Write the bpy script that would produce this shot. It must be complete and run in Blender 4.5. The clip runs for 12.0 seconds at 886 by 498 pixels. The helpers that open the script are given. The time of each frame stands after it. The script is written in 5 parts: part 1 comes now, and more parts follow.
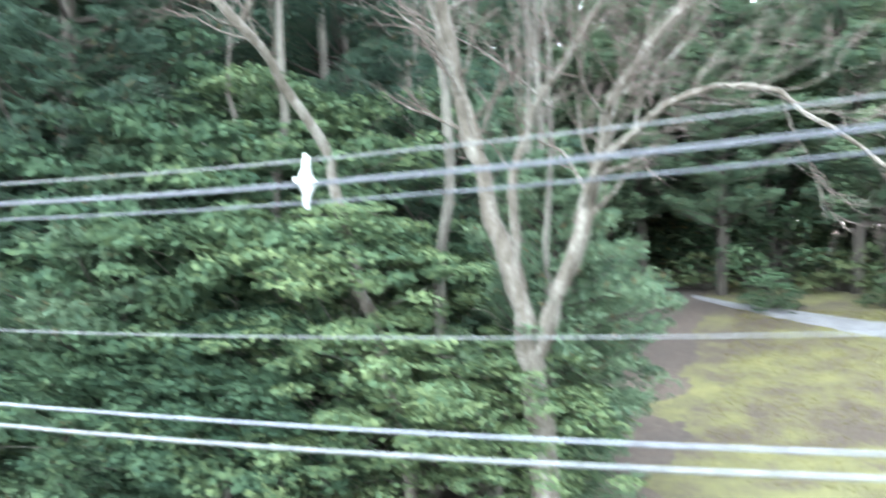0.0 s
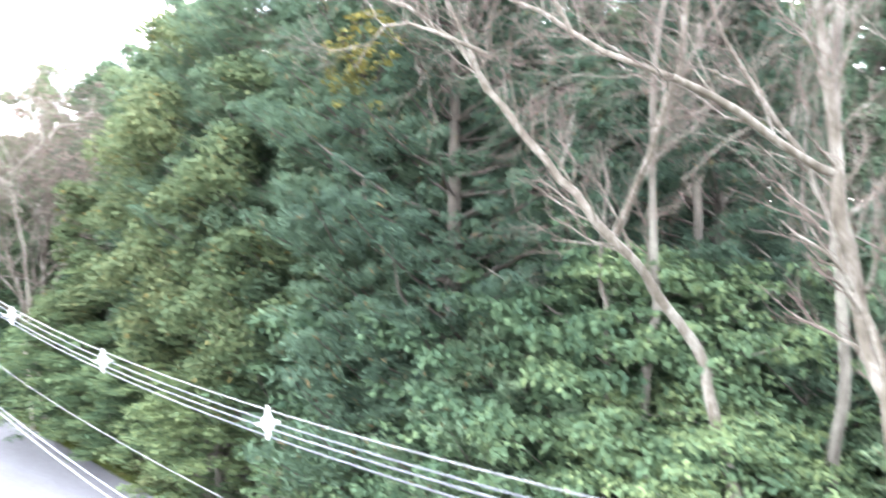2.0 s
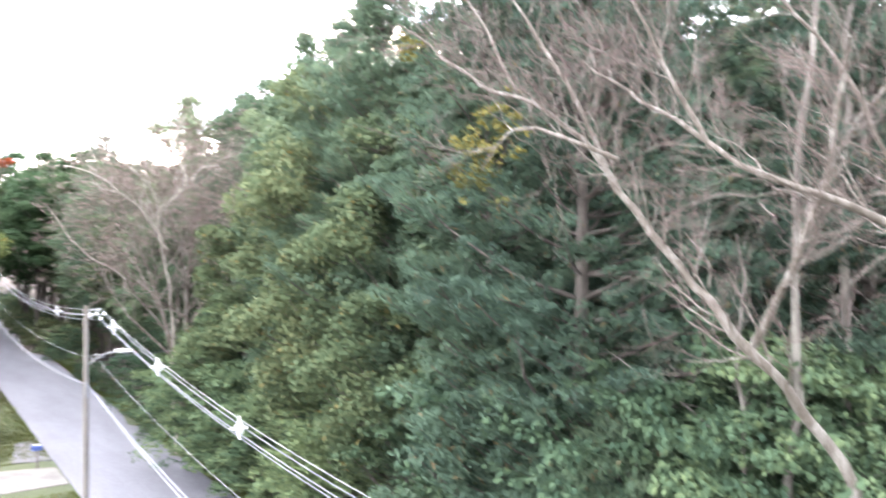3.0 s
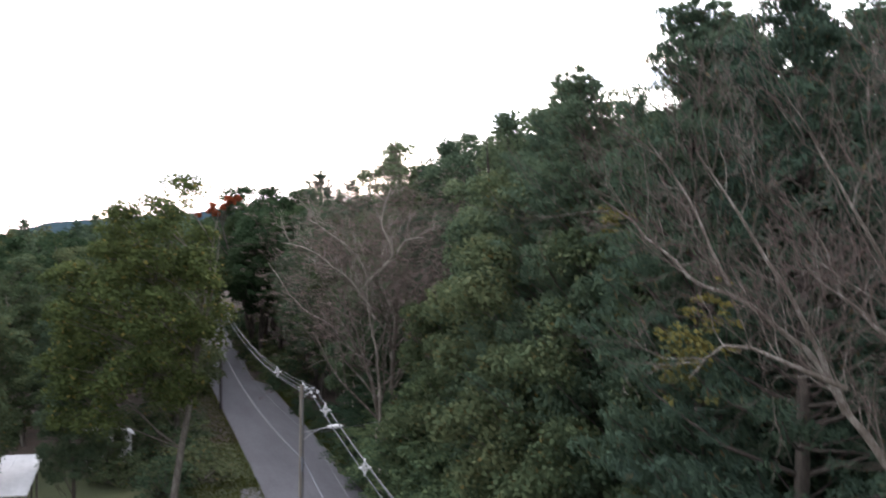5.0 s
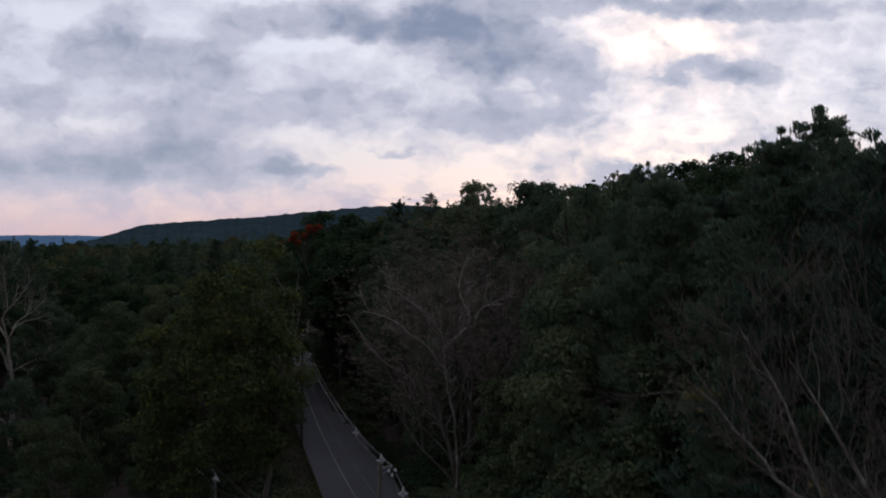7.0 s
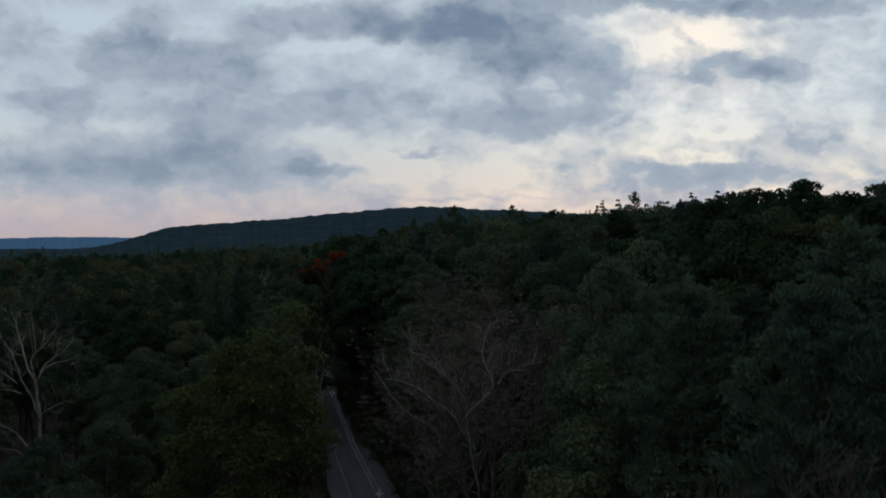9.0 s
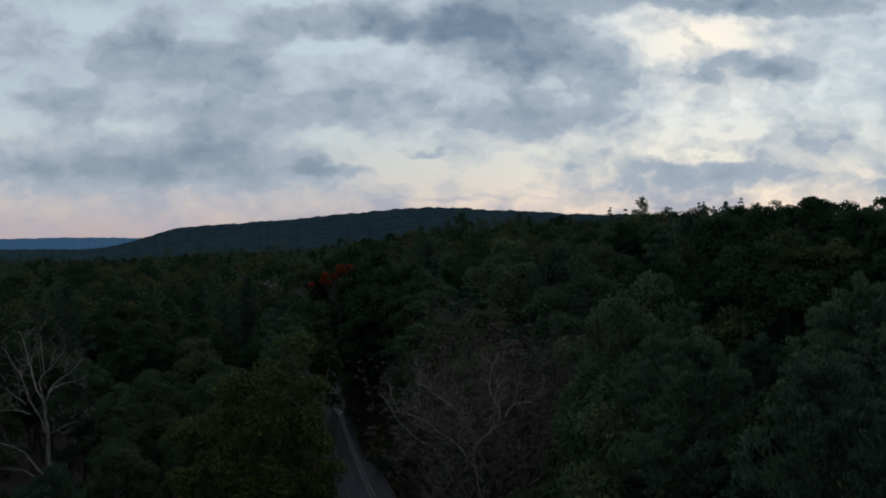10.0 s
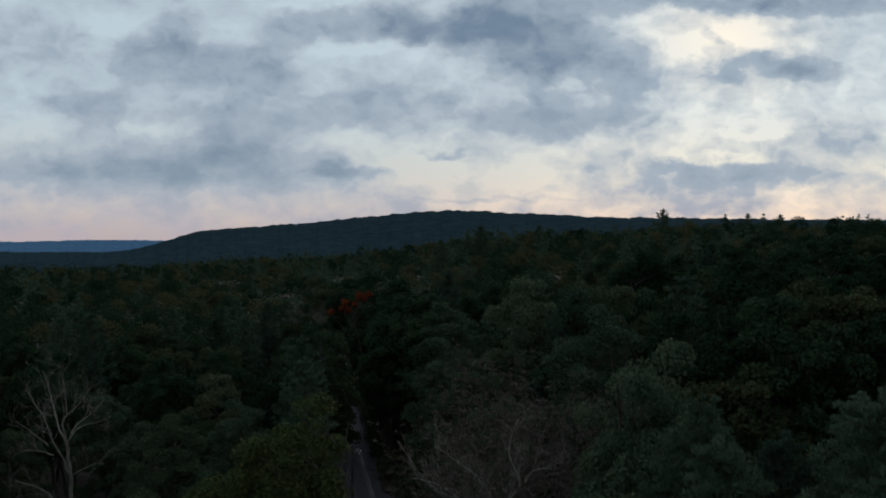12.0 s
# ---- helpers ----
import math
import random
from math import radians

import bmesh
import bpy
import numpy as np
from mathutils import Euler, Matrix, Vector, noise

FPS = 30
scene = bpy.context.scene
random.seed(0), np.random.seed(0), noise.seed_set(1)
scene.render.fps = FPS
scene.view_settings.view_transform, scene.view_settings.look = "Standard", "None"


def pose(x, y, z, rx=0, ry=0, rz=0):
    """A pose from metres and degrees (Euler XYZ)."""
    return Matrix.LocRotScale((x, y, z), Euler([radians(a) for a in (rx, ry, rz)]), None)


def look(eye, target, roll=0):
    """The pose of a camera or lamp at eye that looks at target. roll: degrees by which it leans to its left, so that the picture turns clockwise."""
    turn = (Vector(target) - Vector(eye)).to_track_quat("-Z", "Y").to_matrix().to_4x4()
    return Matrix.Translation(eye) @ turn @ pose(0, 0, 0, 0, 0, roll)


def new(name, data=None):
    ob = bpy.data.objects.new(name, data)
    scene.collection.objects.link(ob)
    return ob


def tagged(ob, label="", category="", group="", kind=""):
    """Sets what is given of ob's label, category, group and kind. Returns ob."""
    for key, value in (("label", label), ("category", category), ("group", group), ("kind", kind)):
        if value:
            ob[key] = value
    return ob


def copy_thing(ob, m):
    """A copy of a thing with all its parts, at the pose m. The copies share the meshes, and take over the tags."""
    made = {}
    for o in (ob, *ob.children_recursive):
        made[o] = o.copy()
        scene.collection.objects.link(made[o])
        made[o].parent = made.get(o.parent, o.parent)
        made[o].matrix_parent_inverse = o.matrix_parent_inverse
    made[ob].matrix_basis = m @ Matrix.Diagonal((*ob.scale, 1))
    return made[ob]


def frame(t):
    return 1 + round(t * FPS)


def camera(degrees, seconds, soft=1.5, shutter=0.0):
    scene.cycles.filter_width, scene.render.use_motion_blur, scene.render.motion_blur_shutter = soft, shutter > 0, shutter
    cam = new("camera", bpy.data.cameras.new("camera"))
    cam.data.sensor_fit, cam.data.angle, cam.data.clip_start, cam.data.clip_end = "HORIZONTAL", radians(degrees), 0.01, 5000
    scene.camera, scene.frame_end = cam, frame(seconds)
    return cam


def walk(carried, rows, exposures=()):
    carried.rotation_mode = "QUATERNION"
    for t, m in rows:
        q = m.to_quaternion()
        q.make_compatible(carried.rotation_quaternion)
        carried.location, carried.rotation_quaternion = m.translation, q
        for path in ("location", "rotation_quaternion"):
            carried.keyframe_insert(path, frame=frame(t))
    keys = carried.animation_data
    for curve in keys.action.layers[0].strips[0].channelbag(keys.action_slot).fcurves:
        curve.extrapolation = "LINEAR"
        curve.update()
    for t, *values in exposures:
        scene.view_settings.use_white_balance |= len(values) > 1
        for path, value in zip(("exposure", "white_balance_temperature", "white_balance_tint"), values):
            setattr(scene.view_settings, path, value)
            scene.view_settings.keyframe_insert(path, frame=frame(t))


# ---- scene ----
cam = camera(56.2, 12.0, soft=1.9, shutter=0.8)
PATH = [
    (0, (-0.277, -0.672, 6.986), (1.567, 0.103, 6.945), -0.1),
    (0.5, (-0.225, -0.568, 8.069), (1.523, 0.404, 8.03), 0.1),
    (1, (-0.175, -0.466, 9.146), (1.473, 0.667, 9.11), 0.2),
    (1.5, (-0.127, -0.366, 10.218), (1.38, 0.948, 10.184), 0.3),
    (2, (-0.082, -0.27, 11.283), (1.272, 1.202, 11.251), 0.4),
    (2.5, (-0.038, -0.176, 12.343), (1.207, 1.389, 12.312), 0.5),
    (3, (0.004, -0.084, 13.398), (1.123, 1.573, 13.367), 0.5),
    (3.5, (0.043, 0.005, 14.446), (1.027, 1.746, 14.416), 0.5),
    (5.5, (0.182, 0.333, 18.583), (0.813, 2.23, 18.553), 0.5),
    (6, (0.211, 0.408, 19.602), (0.793, 2.322, 19.572), 0.5),
    (6.5, (0.239, 0.481, 20.616), (0.781, 2.406, 20.586), 0.4),
    (7, (0.264, 0.551, 21.625), (0.777, 2.484, 21.594), 0.4),
    (7.5, (0.288, 0.619, 22.627), (0.777, 2.558, 22.596), 0.4),
    (9.5, (0.361, 0.862, 26.58), (0.812, 2.81, 26.548), 0.2),
    (10, (0.374, 0.917, 27.554), (0.815, 2.867, 27.522), 0.2),
    (10.5, (0.385, 0.968, 28.522), (0.816, 2.921, 28.491), 0.2),
    (11, (0.395, 1.017, 29.484), (0.817, 2.972, 29.454), 0.2),
    (11.5, (0.402, 1.063, 30.441), (0.812, 3.021, 30.412), 0.2),
    (12, (0.407, 1.107, 31.392), (0.802, 3.067, 31.364), 0.2),
]
EXPOSURES = [
    (0.0, 5.27, 6420, 8), (1.0, 5.75, 6780, 14), (1.5, 5.85, 6800, 16), (2.5, 5.5, 6900, 21), (3.7, 5.0, 6980, 26),
    (5.3, 2.5, 6950, 23), (5.8, 1.78, 6950, 26), (6.2, 1.12, 6700, 27), (6.8, 0.48, 6600, 26),
    (7.5, 0.03, 6420, 22), (9.5, -0.04, 6200, 9), (12.0, -0.04, 6180, 8),
]
walk(cam, [(t, look(eye, target, roll)) for t, eye, target, roll in PATH], EXPOSURES)


# ---- sky and light ----
def node(tree, kind, **sockets):
    """A shader node with inputs set by index (i0, i1, ...) to a value or linked from a socket."""
    n = tree.nodes.new(kind)
    for key, value in sockets.items():
        socket = n.inputs[int(key[1:])]
        if isinstance(value, bpy.types.NodeSocket):
            tree.links.new(value, socket)
        else:
            socket.default_value = value
    return n


def op(tree, operation, a, b=0.0, c=0.0, clamp=False):
    n = node(tree, "ShaderNodeMath", i0=a, i1=b, i2=c)
    n.operation, n.use_clamp = operation, clamp
    return n.outputs[0]


def ramp(tree, fac, stops):
    n = node(tree, "ShaderNodeValToRGB", i0=fac)
    el = n.color_ramp.elements
    while len(el) < len(stops):
        el.new(0.5)
    for e, (at, colour) in zip(el, stops):
        e.position, e.color = at, (*colour, 1)
    return n.outputs[0]


def mixed(tree, fac, a, b, blend="MIX"):
    n = tree.nodes.new("ShaderNodeMix")
    n.data_type, n.blend_type = "RGBA", blend
    for socket, value in ((n.inputs[0], fac), (n.inputs[6], a), (n.inputs[7], b)):
        if isinstance(value, bpy.types.NodeSocket):
            tree.links.new(value, socket)
        else:
            socket.default_value = value if isinstance(value, (int, float)) else (*value, 1)
    return n.outputs[2]


SKY_TURN = 12.4
# cloud banks and open patches: across, up, half width, half height, weight (negative: thin or open)
CLOUDS = [
    (-0.493, 0.223, 0.051, 0.051, 0.65), (-0.343, 0.217, 0.058, 0.040, 0.98), (-0.248, 0.196, 0.065, 0.040, 1.04), (-0.418, 0.155, 0.089, 0.022, 0.78),
    (-0.098, 0.249, 0.157, 0.025, 1.10), (-0.091, 0.155, 0.102, 0.033, 0.65), (-0.350, 0.080, 0.218, 0.029, 1.10), (-0.248, 0.121, 0.082, 0.034, 0.85),
    (-0.125, 0.079, 0.065, 0.007, 0.72), (-0.020, 0.102, 0.037, 0.005, 0.65), (0.065, 0.244, 0.095, 0.042, 0.98), (0.147, 0.196, 0.085, 0.051, 0.98),
    (0.120, 0.134, 0.092, 0.020, 0.78), (0.317, 0.279, 0.232, 0.015, 1.04), (0.375, 0.206, 0.068, 0.018, 0.91), (0.304, 0.183, 0.041, 0.010, 0.45),
    (0.345, 0.072, 0.143, 0.015, 0.72), (0.263, 0.087, 0.048, 0.006, 0.45), (0.031, 0.045, 0.095, 0.004, 0.39),
]
OPENINGS = [
    (-0.507, 0.136, 0.044, 0.022, -0.65), (-0.275, 0.236, 0.031, 0.018, -0.65), (-0.401, 0.243, 0.033, 0.025, -0.40), (-0.187, 0.279, 0.058, 0.008, -0.58),
    (-0.374, 0.131, 0.029, 0.008, -0.40), (-0.302, 0.134, 0.031, 0.012, -0.29), (-0.105, 0.220, 0.082, 0.010, -0.40), (-0.132, 0.117, 0.051, 0.012, -0.43),
    (-0.057, 0.091, 0.075, 0.012, -0.43), (-0.507, 0.063, 0.041, 0.007, -0.43), (0.249, 0.220, 0.033, 0.020, -0.58), (0.328, 0.243, 0.035, 0.014, -0.79),
    (0.127, 0.185, 0.018, 0.014, -0.65), (0.345, 0.118, 0.068, 0.006, -0.36), (0.324, 0.091, 0.041, 0.005, -0.32), (0.508, 0.077, 0.041, 0.007, -0.50),
    (0.317, 0.138, 0.177, 0.023, -0.22), (0.440, 0.223, 0.075, 0.020, -0.11), (0.045, 0.074, 0.177, 0.014, -0.40),
]
world = bpy.data.worlds.new("sky")
scene.world = world
world.use_nodes = True
wt = world.node_tree
wt.nodes.clear()
way = node(wt, "ShaderNodeTexCoord").outputs["Generated"]
turned = node(wt, "ShaderNodeVectorRotate", i0=way, i3=radians(SKY_TURN))
turned.rotation_type = "Z_AXIS"
parts_ = node(wt, "ShaderNodeSeparateXYZ", i0=turned.outputs[0])
ahead = op(wt, "ADD", op(wt, "ABSOLUTE", parts_.outputs[1]), 0.02)
across = op(wt, "DIVIDE", parts_.outputs[0], ahead)
up = op(wt, "DIVIDE", parts_.outputs[2], ahead)
flat = node(wt, "ShaderNodeCombineXYZ", i0=across, i1=op(wt, "MULTIPLY", up, 1.45)).outputs[0]
warp = node(wt, "ShaderNodeTexNoise", i0=flat, i2=4.5, i3=3.0, i4=0.5)
shift = node(wt, "ShaderNodeVectorMath", i0=warp.outputs[1], i1=(0.5, 0.5, 0.5))
shift.operation = "SUBTRACT"
scaled = node(wt, "ShaderNodeVectorMath", i0=shift.outputs[0], i1=(0.075, 0.030, 0.0))
scaled.operation = "MULTIPLY"
plain = node(wt, "ShaderNodeCombineXYZ", i0=across, i1=up).outputs[0]
spot = node(wt, "ShaderNodeVectorMath", i0=plain, i1=scaled.outputs[0])
spot.operation = "ADD"
curl = node(wt, "ShaderNodeTexNoise", i0=flat, i2=22.0, i3=4.0, i4=0.55)
curl_off = node(wt, "ShaderNodeVectorMath", i0=curl.outputs[1], i1=(0.5, 0.5, 0.5))
curl_off.operation = "SUBTRACT"
curl_by = node(wt, "ShaderNodeVectorMath", i0=curl_off.outputs[0], i1=(0.070, 0.042, 0.0))
curl_by.operation = "MULTIPLY"
spot2 = node(wt, "ShaderNodeVectorMath", i0=spot.outputs[0], i1=curl_by.outputs[0])
spot2.operation = "ADD"
fine = node(wt, "ShaderNodeTexNoise", i0=flat, i2=15.0, i3=10.0, i4=0.58).outputs[0]
dense = op(wt, "MULTIPLY_ADD", op(wt, "SUBTRACT", fine, 0.5), 2.0, 0.98)
puffed = node(wt, "ShaderNodeVectorMath", i0=flat, i1=curl_by.outputs[0])
puffed.operation = "ADD"
for size, weight in ((11.0, 0.70), (27.0, 0.50), (62.0, 0.26)):
    puff = node(wt, "ShaderNodeTexVoronoi", i0=puffed.outputs[0])
    puff.feature = "SMOOTH_F1"
    puff.inputs["Scale"].default_value, puff.inputs["Smoothness"].default_value = size, 0.7
    puff.inputs["Detail"].default_value = 1.5
    dense = op(wt, "MULTIPLY_ADD", op(wt, "SUBTRACT", 0.42, puff.outputs["Distance"]), weight * 1.6, dense)
for bx, bz, bw, bh, gain in CLOUDS + OPENINGS:
    off = node(wt, "ShaderNodeVectorMath", i0=spot2.outputs[0], i1=(bx, bz, 0.0))
    off.operation = "SUBTRACT"
    near = node(wt, "ShaderNodeVectorMath", i0=off.outputs[0], i1=(1 / bw, 1 / bh, 0.0))
    near.operation = "MULTIPLY"
    far = node(wt, "ShaderNodeVectorMath", i0=near.outputs[0])
    far.operation = "LENGTH"
    soft_edge = node(wt, "ShaderNodeMapRange", i0=far.outputs[1], i1=0.2, i2=1.5, i3=1.0, i4=0.0)
    soft_edge.interpolation_type = "SMOOTHSTEP"
    dense = op(wt, "MULTIPLY_ADD", soft_edge.outputs[0], gain * 1.5, dense)
high = node(wt, "ShaderNodeMapRange", i0=up, i1=0.0, i2=0.16, i3=0.0, i4=1.0).outputs[0]
open_sky = ramp(wt, high, [(0.0, (0.55, 0.45, 0.45)), (0.25, (0.64, 0.57, 0.55)), (0.55, (0.61, 0.63, 0.62)), (1.0, (0.58, 0.67, 0.72))])
bank = ramp(wt, high, [(0.0, (0.34, 0.34, 0.39)), (0.4, (0.25, 0.315, 0.38)), (1.0, (0.180, 0.242, 0.322))])
veil = ramp(wt, high, [(0.0, (0.50, 0.43, 0.45)), (0.4, (0.43, 0.47, 0.52)), (1.0, (0.42, 0.478, 0.535))])
thin_ = node(wt, "ShaderNodeMapRange", i0=dense, i1=-0.45, i2=0.75, i3=0.0, i4=1.0)
thick = node(wt, "ShaderNodeMapRange", i0=dense, i1=0.30, i2=2.75, i3=0.0, i4=1.0)
thick.interpolation_type = "SMOOTHSTEP"
thick = thick.outputs[0]
clear = node(wt, "ShaderNodeTexSky")
clear.sky_type, clear.sun_disc, clear.sun_elevation, clear.sun_rotation = "NISHITA", False, radians(14), radians(30)
blue = node(wt, "ShaderNodeVectorMath", i0=clear.outputs[0], i1=(0.06, 0.06, 0.06))
blue.operation = "MULTIPLY"
gap = mixed(wt, 0.12, open_sky, blue.outputs[0])
low_sun = node(wt, "ShaderNodeVectorMath", i0=spot.outputs[0], i1=(0.31, 0.235, 0.0))
low_sun.operation = "SUBTRACT"
low_sun = node(wt, "ShaderNodeVectorMath", i0=low_sun.outputs[0], i1=(8.5, 14.0, 0.0))
low_sun.operation = "MULTIPLY"
low_sun = node(wt, "ShaderNodeVectorMath", i0=low_sun.outputs[0])
low_sun.operation = "LENGTH"
warmth = node(wt, "ShaderNodeMapRange", i0=low_sun.outputs[1], i1=0.1, i2=1.3, i3=1.0, i4=0.0).outputs[0]
gap = mixed(wt, warmth, gap, mixed(wt, 1.0, gap, (1.36, 1.17, 1.0), "MULTIPLY"))
colour = mixed(wt, thick, mixed(wt, thin_.outputs[0], gap, veil), bank)
away = node(wt, "ShaderNodeMapRange", i0=parts_.outputs[1], i1=-0.5, i2=0.5, i3=0.5, i4=1.0)
away.interpolation_type = "SMOOTHSTEP"
dusk = node(wt, "ShaderNodeCombineXYZ", i0=away.outputs[0], i1=away.outputs[0], i2=away.outputs[0]).outputs[0]
colour = mixed(wt, 1.0, colour, dusk, "MULTIPLY")
shine = node(wt, "ShaderNodeBackground", i0=colour, i1=1.0)
wt.links.new(shine.outputs[0], node(wt, "ShaderNodeOutputWorld").inputs[0])

sun = new("sun", bpy.data.lights.new("sun", "SUN"))
sun.data.energy, sun.data.angle, sun.data.color = 0.5, radians(30), (1.0, 0.9, 0.8)
sun.matrix_world = look((60, 110, 60), (0, 0, 0))


# ---- materials ----
def material(name):
    m = bpy.data.materials.new(name)
    m.use_nodes = True
    t = m.node_tree
    return m, t, t.nodes["Principled BSDF"]


def relief(t, shader, height, strength, distance=0.02):
    b = node(t, "ShaderNodeBump", i0=strength, i1=distance, i3=height)
    t.links.new(b.outputs[0], shader.inputs["Normal"])


def foliage(name, dark, mid, light, odd=None, odd_share=0.0, gloss=0.8, shine_=0.04, patch_scale=0.45, by_leaf=0.34):
    """Leaves: hue by leaf, by tree and in soft patches; some light comes through."""
    m, t, s = material(name)
    island = node(t, "ShaderNodeNewGeometry").outputs["Random Per Island"]
    whole = node(t, "ShaderNodeObjectInfo").outputs["Random"]
    where = node(t, "ShaderNodeTexCoord").outputs["Object"]
    patch = node(t, "ShaderNodeTexNoise", i0=where, i2=patch_scale, i3=3.0).outputs[0]
    f = op(t, "MULTIPLY_ADD", island, by_leaf, op(t, "MULTIPLY", patch, 1 - by_leaf))
    f = op(t, "ADD", f, op(t, "MULTIPLY_ADD", whole, 0.5, -0.25), clamp=True)
    c = ramp(t, f, [(0.15, dark), (0.5, mid), (0.85, light)])
    if odd:
        c = mixed(t, op(t, "LESS_THAN", island, odd_share), c, odd)
    t.links.new(c, s.inputs["Base Color"])
    s.inputs["Roughness"].default_value = gloss
    s.inputs["Specular IOR Level"].default_value = shine_
    thin = node(t, "ShaderNodeBsdfTranslucent", i0=c)
    both = node(t, "ShaderNodeMixShader", i0=0.25, i1=s.outputs[0], i2=thin.outputs[0])
    t.links.new(both.outputs[0], t.nodes["Material Output"].inputs[0])
    return m


def surface(name, stops, scale, stretch=(1, 1, 1), rough=0.9, bump=0.4, fine_scale=None, metal=0.0):
    """A matt surface with broad and fine variation and relief."""
    m, t, s = material(name)
    where = node(t, "ShaderNodeMapping", i0=node(t, "ShaderNodeTexCoord").outputs["Object"], i3=stretch).outputs[0]
    broad = node(t, "ShaderNodeTexNoise", i0=where, i2=scale, i3=4.0, i4=0.6).outputs[0]
    fine_n = node(t, "ShaderNodeTexNoise", i0=where, i2=fine_scale or scale * 9, i3=5.0, i4=0.65).outputs[0]
    f = op(t, "MULTIPLY_ADD", broad, 0.6, op(t, "MULTIPLY", fine_n, 0.4))
    f = op(t, "MULTIPLY_ADD", f, 1.7, -0.35)
    t.links.new(ramp(t, f, stops), s.inputs["Base Color"])
    s.inputs["Roughness"].default_value, s.inputs["Metallic"].default_value = rough, metal
    relief(t, s, fine_n, bump)
    return m


LEAF_MAPLE = foliage("maple_leaves", (0.030, 0.056, 0.036), (0.060, 0.096, 0.054), (0.120, 0.155, 0.074))
LEAF_DARK = foliage("dark_leaves", (0.029, 0.051, 0.035), (0.054, 0.083, 0.051), (0.094, 0.122, 0.066))
# Two darkened copies of the dark and olive leaf colours, for the trees deeper in.
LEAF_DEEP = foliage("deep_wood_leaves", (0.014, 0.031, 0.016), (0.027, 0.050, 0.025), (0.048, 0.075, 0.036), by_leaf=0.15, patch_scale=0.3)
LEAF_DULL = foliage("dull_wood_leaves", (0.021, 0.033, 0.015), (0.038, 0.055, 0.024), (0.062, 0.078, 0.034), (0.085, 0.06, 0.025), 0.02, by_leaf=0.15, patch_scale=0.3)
LEAF_FAR = foliage("far_wood_leaves", (0.010, 0.024, 0.013), (0.028, 0.052, 0.026), (0.060, 0.082, 0.036), by_leaf=0.12, patch_scale=0.11)
LEAF_FAR_DULL = foliage("far_dull_leaves", (0.024, 0.028, 0.013), (0.046, 0.054, 0.024), (0.080, 0.082, 0.036), by_leaf=0.12, patch_scale=0.11)
LEAF_OLIVE = foliage("olive_leaves", (0.031, 0.051, 0.030), (0.058, 0.082, 0.043), (0.100, 0.116, 0.058), (0.12, 0.10, 0.04), 0.03)
LEAF_ASH = foliage("ash_leaves", (0.038, 0.056, 0.022), (0.078, 0.100, 0.034), (0.140, 0.150, 0.048), (0.15, 0.13, 0.04), 0.04)
LEAF_BROWN = foliage("withered_leaves", (0.058, 0.044, 0.040), (0.100, 0.076, 0.070), (0.150, 0.120, 0.108))
LEAF_RED = foliage("red_leaves", (0.105, 0.028, 0.014), (0.185, 0.045, 0.020), (0.25, 0.075, 0.032))
LEAF_YELLOW = foliage("yellow_leaves", (0.060, 0.062, 0.024), (0.10, 0.095, 0.032), (0.155, 0.135, 0.042))
NEEDLES = foliage("pine_needles", (0.034, 0.058, 0.044), (0.060, 0.096, 0.064), (0.102, 0.142, 0.086), (0.100, 0.080, 0.046), 0.03)
BARK = surface("grey_bark", [(0.3, (0.05, 0.042, 0.036)), (0.5, (0.10, 0.09, 0.078)), (0.7, (0.17, 0.16, 0.14))], 2.0, (3, 3, 0.7), bump=0.8)
BARK_PALE = surface("pale_bark", [(0.22, (0.034, 0.027, 0.020)), (0.40, (0.066, 0.054, 0.042)), (0.55, (0.105, 0.092, 0.078)), (0.72, (0.20, 0.188, 0.17))], 2.2, (1.5, 1.5, 0.5), bump=1.0, fine_scale=14.0)
DEAD_WOOD = surface("bleached_wood", [(0.28, (0.10, 0.085, 0.072)), (0.5, (0.19, 0.168, 0.145)), (0.75, (0.34, 0.315, 0.28))], 1.9, (2, 2, 0.6), bump=0.7)
TWIGS = surface("reddish_twigs", [(0.3, (0.045, 0.030, 0.026)), (0.55, (0.085, 0.062, 0.054)), (0.75, (0.130, 0.105, 0.092))], 2.0, (2, 2, 0.6), bump=0.5)
BARK_DARK = surface("dark_bark", [(0.3, (0.028, 0.024, 0.021)), (0.55, (0.060, 0.050, 0.042)), (0.75, (0.10, 0.086, 0.073))], 2.0, (3, 3, 0.6), bump=0.9)
ASPHALT = surface("worn_asphalt", [(0.2, (0.054, 0.053, 0.062)), (0.5, (0.076, 0.075, 0.087)), (0.8, (0.100, 0.098, 0.112))], 0.4, (1, 0.25, 1), 0.85, 0.25, 9.0)
PATCH = surface("dark_asphalt", [(0.3, (0.055, 0.053, 0.058)), (0.7, (0.085, 0.083, 0.090))], 0.6, rough=0.85, bump=0.25, fine_scale=20.0)
GRAVEL = surface("gravel", [(0.2, (0.062, 0.058, 0.052)), (0.5, (0.10, 0.094, 0.085)), (0.8, (0.15, 0.143, 0.13))], 0.8, rough=0.95, bump=0.6, fine_scale=9.0)
PATH_GRAVEL = surface("grey_path_gravel", [(0.2, (0.060, 0.058, 0.062)), (0.5, (0.085, 0.083, 0.090)), (0.8, (0.120, 0.117, 0.126))], 0.8, rough=0.95, bump=0.5, fine_scale=9.0)
POLE_WOOD = surface("weathered_pole_wood", [(0.3, (0.07, 0.062, 0.055)), (0.55, (0.13, 0.115, 0.10)), (0.75, (0.19, 0.17, 0.15))], 3.0, (4, 4, 0.3), bump=0.6)
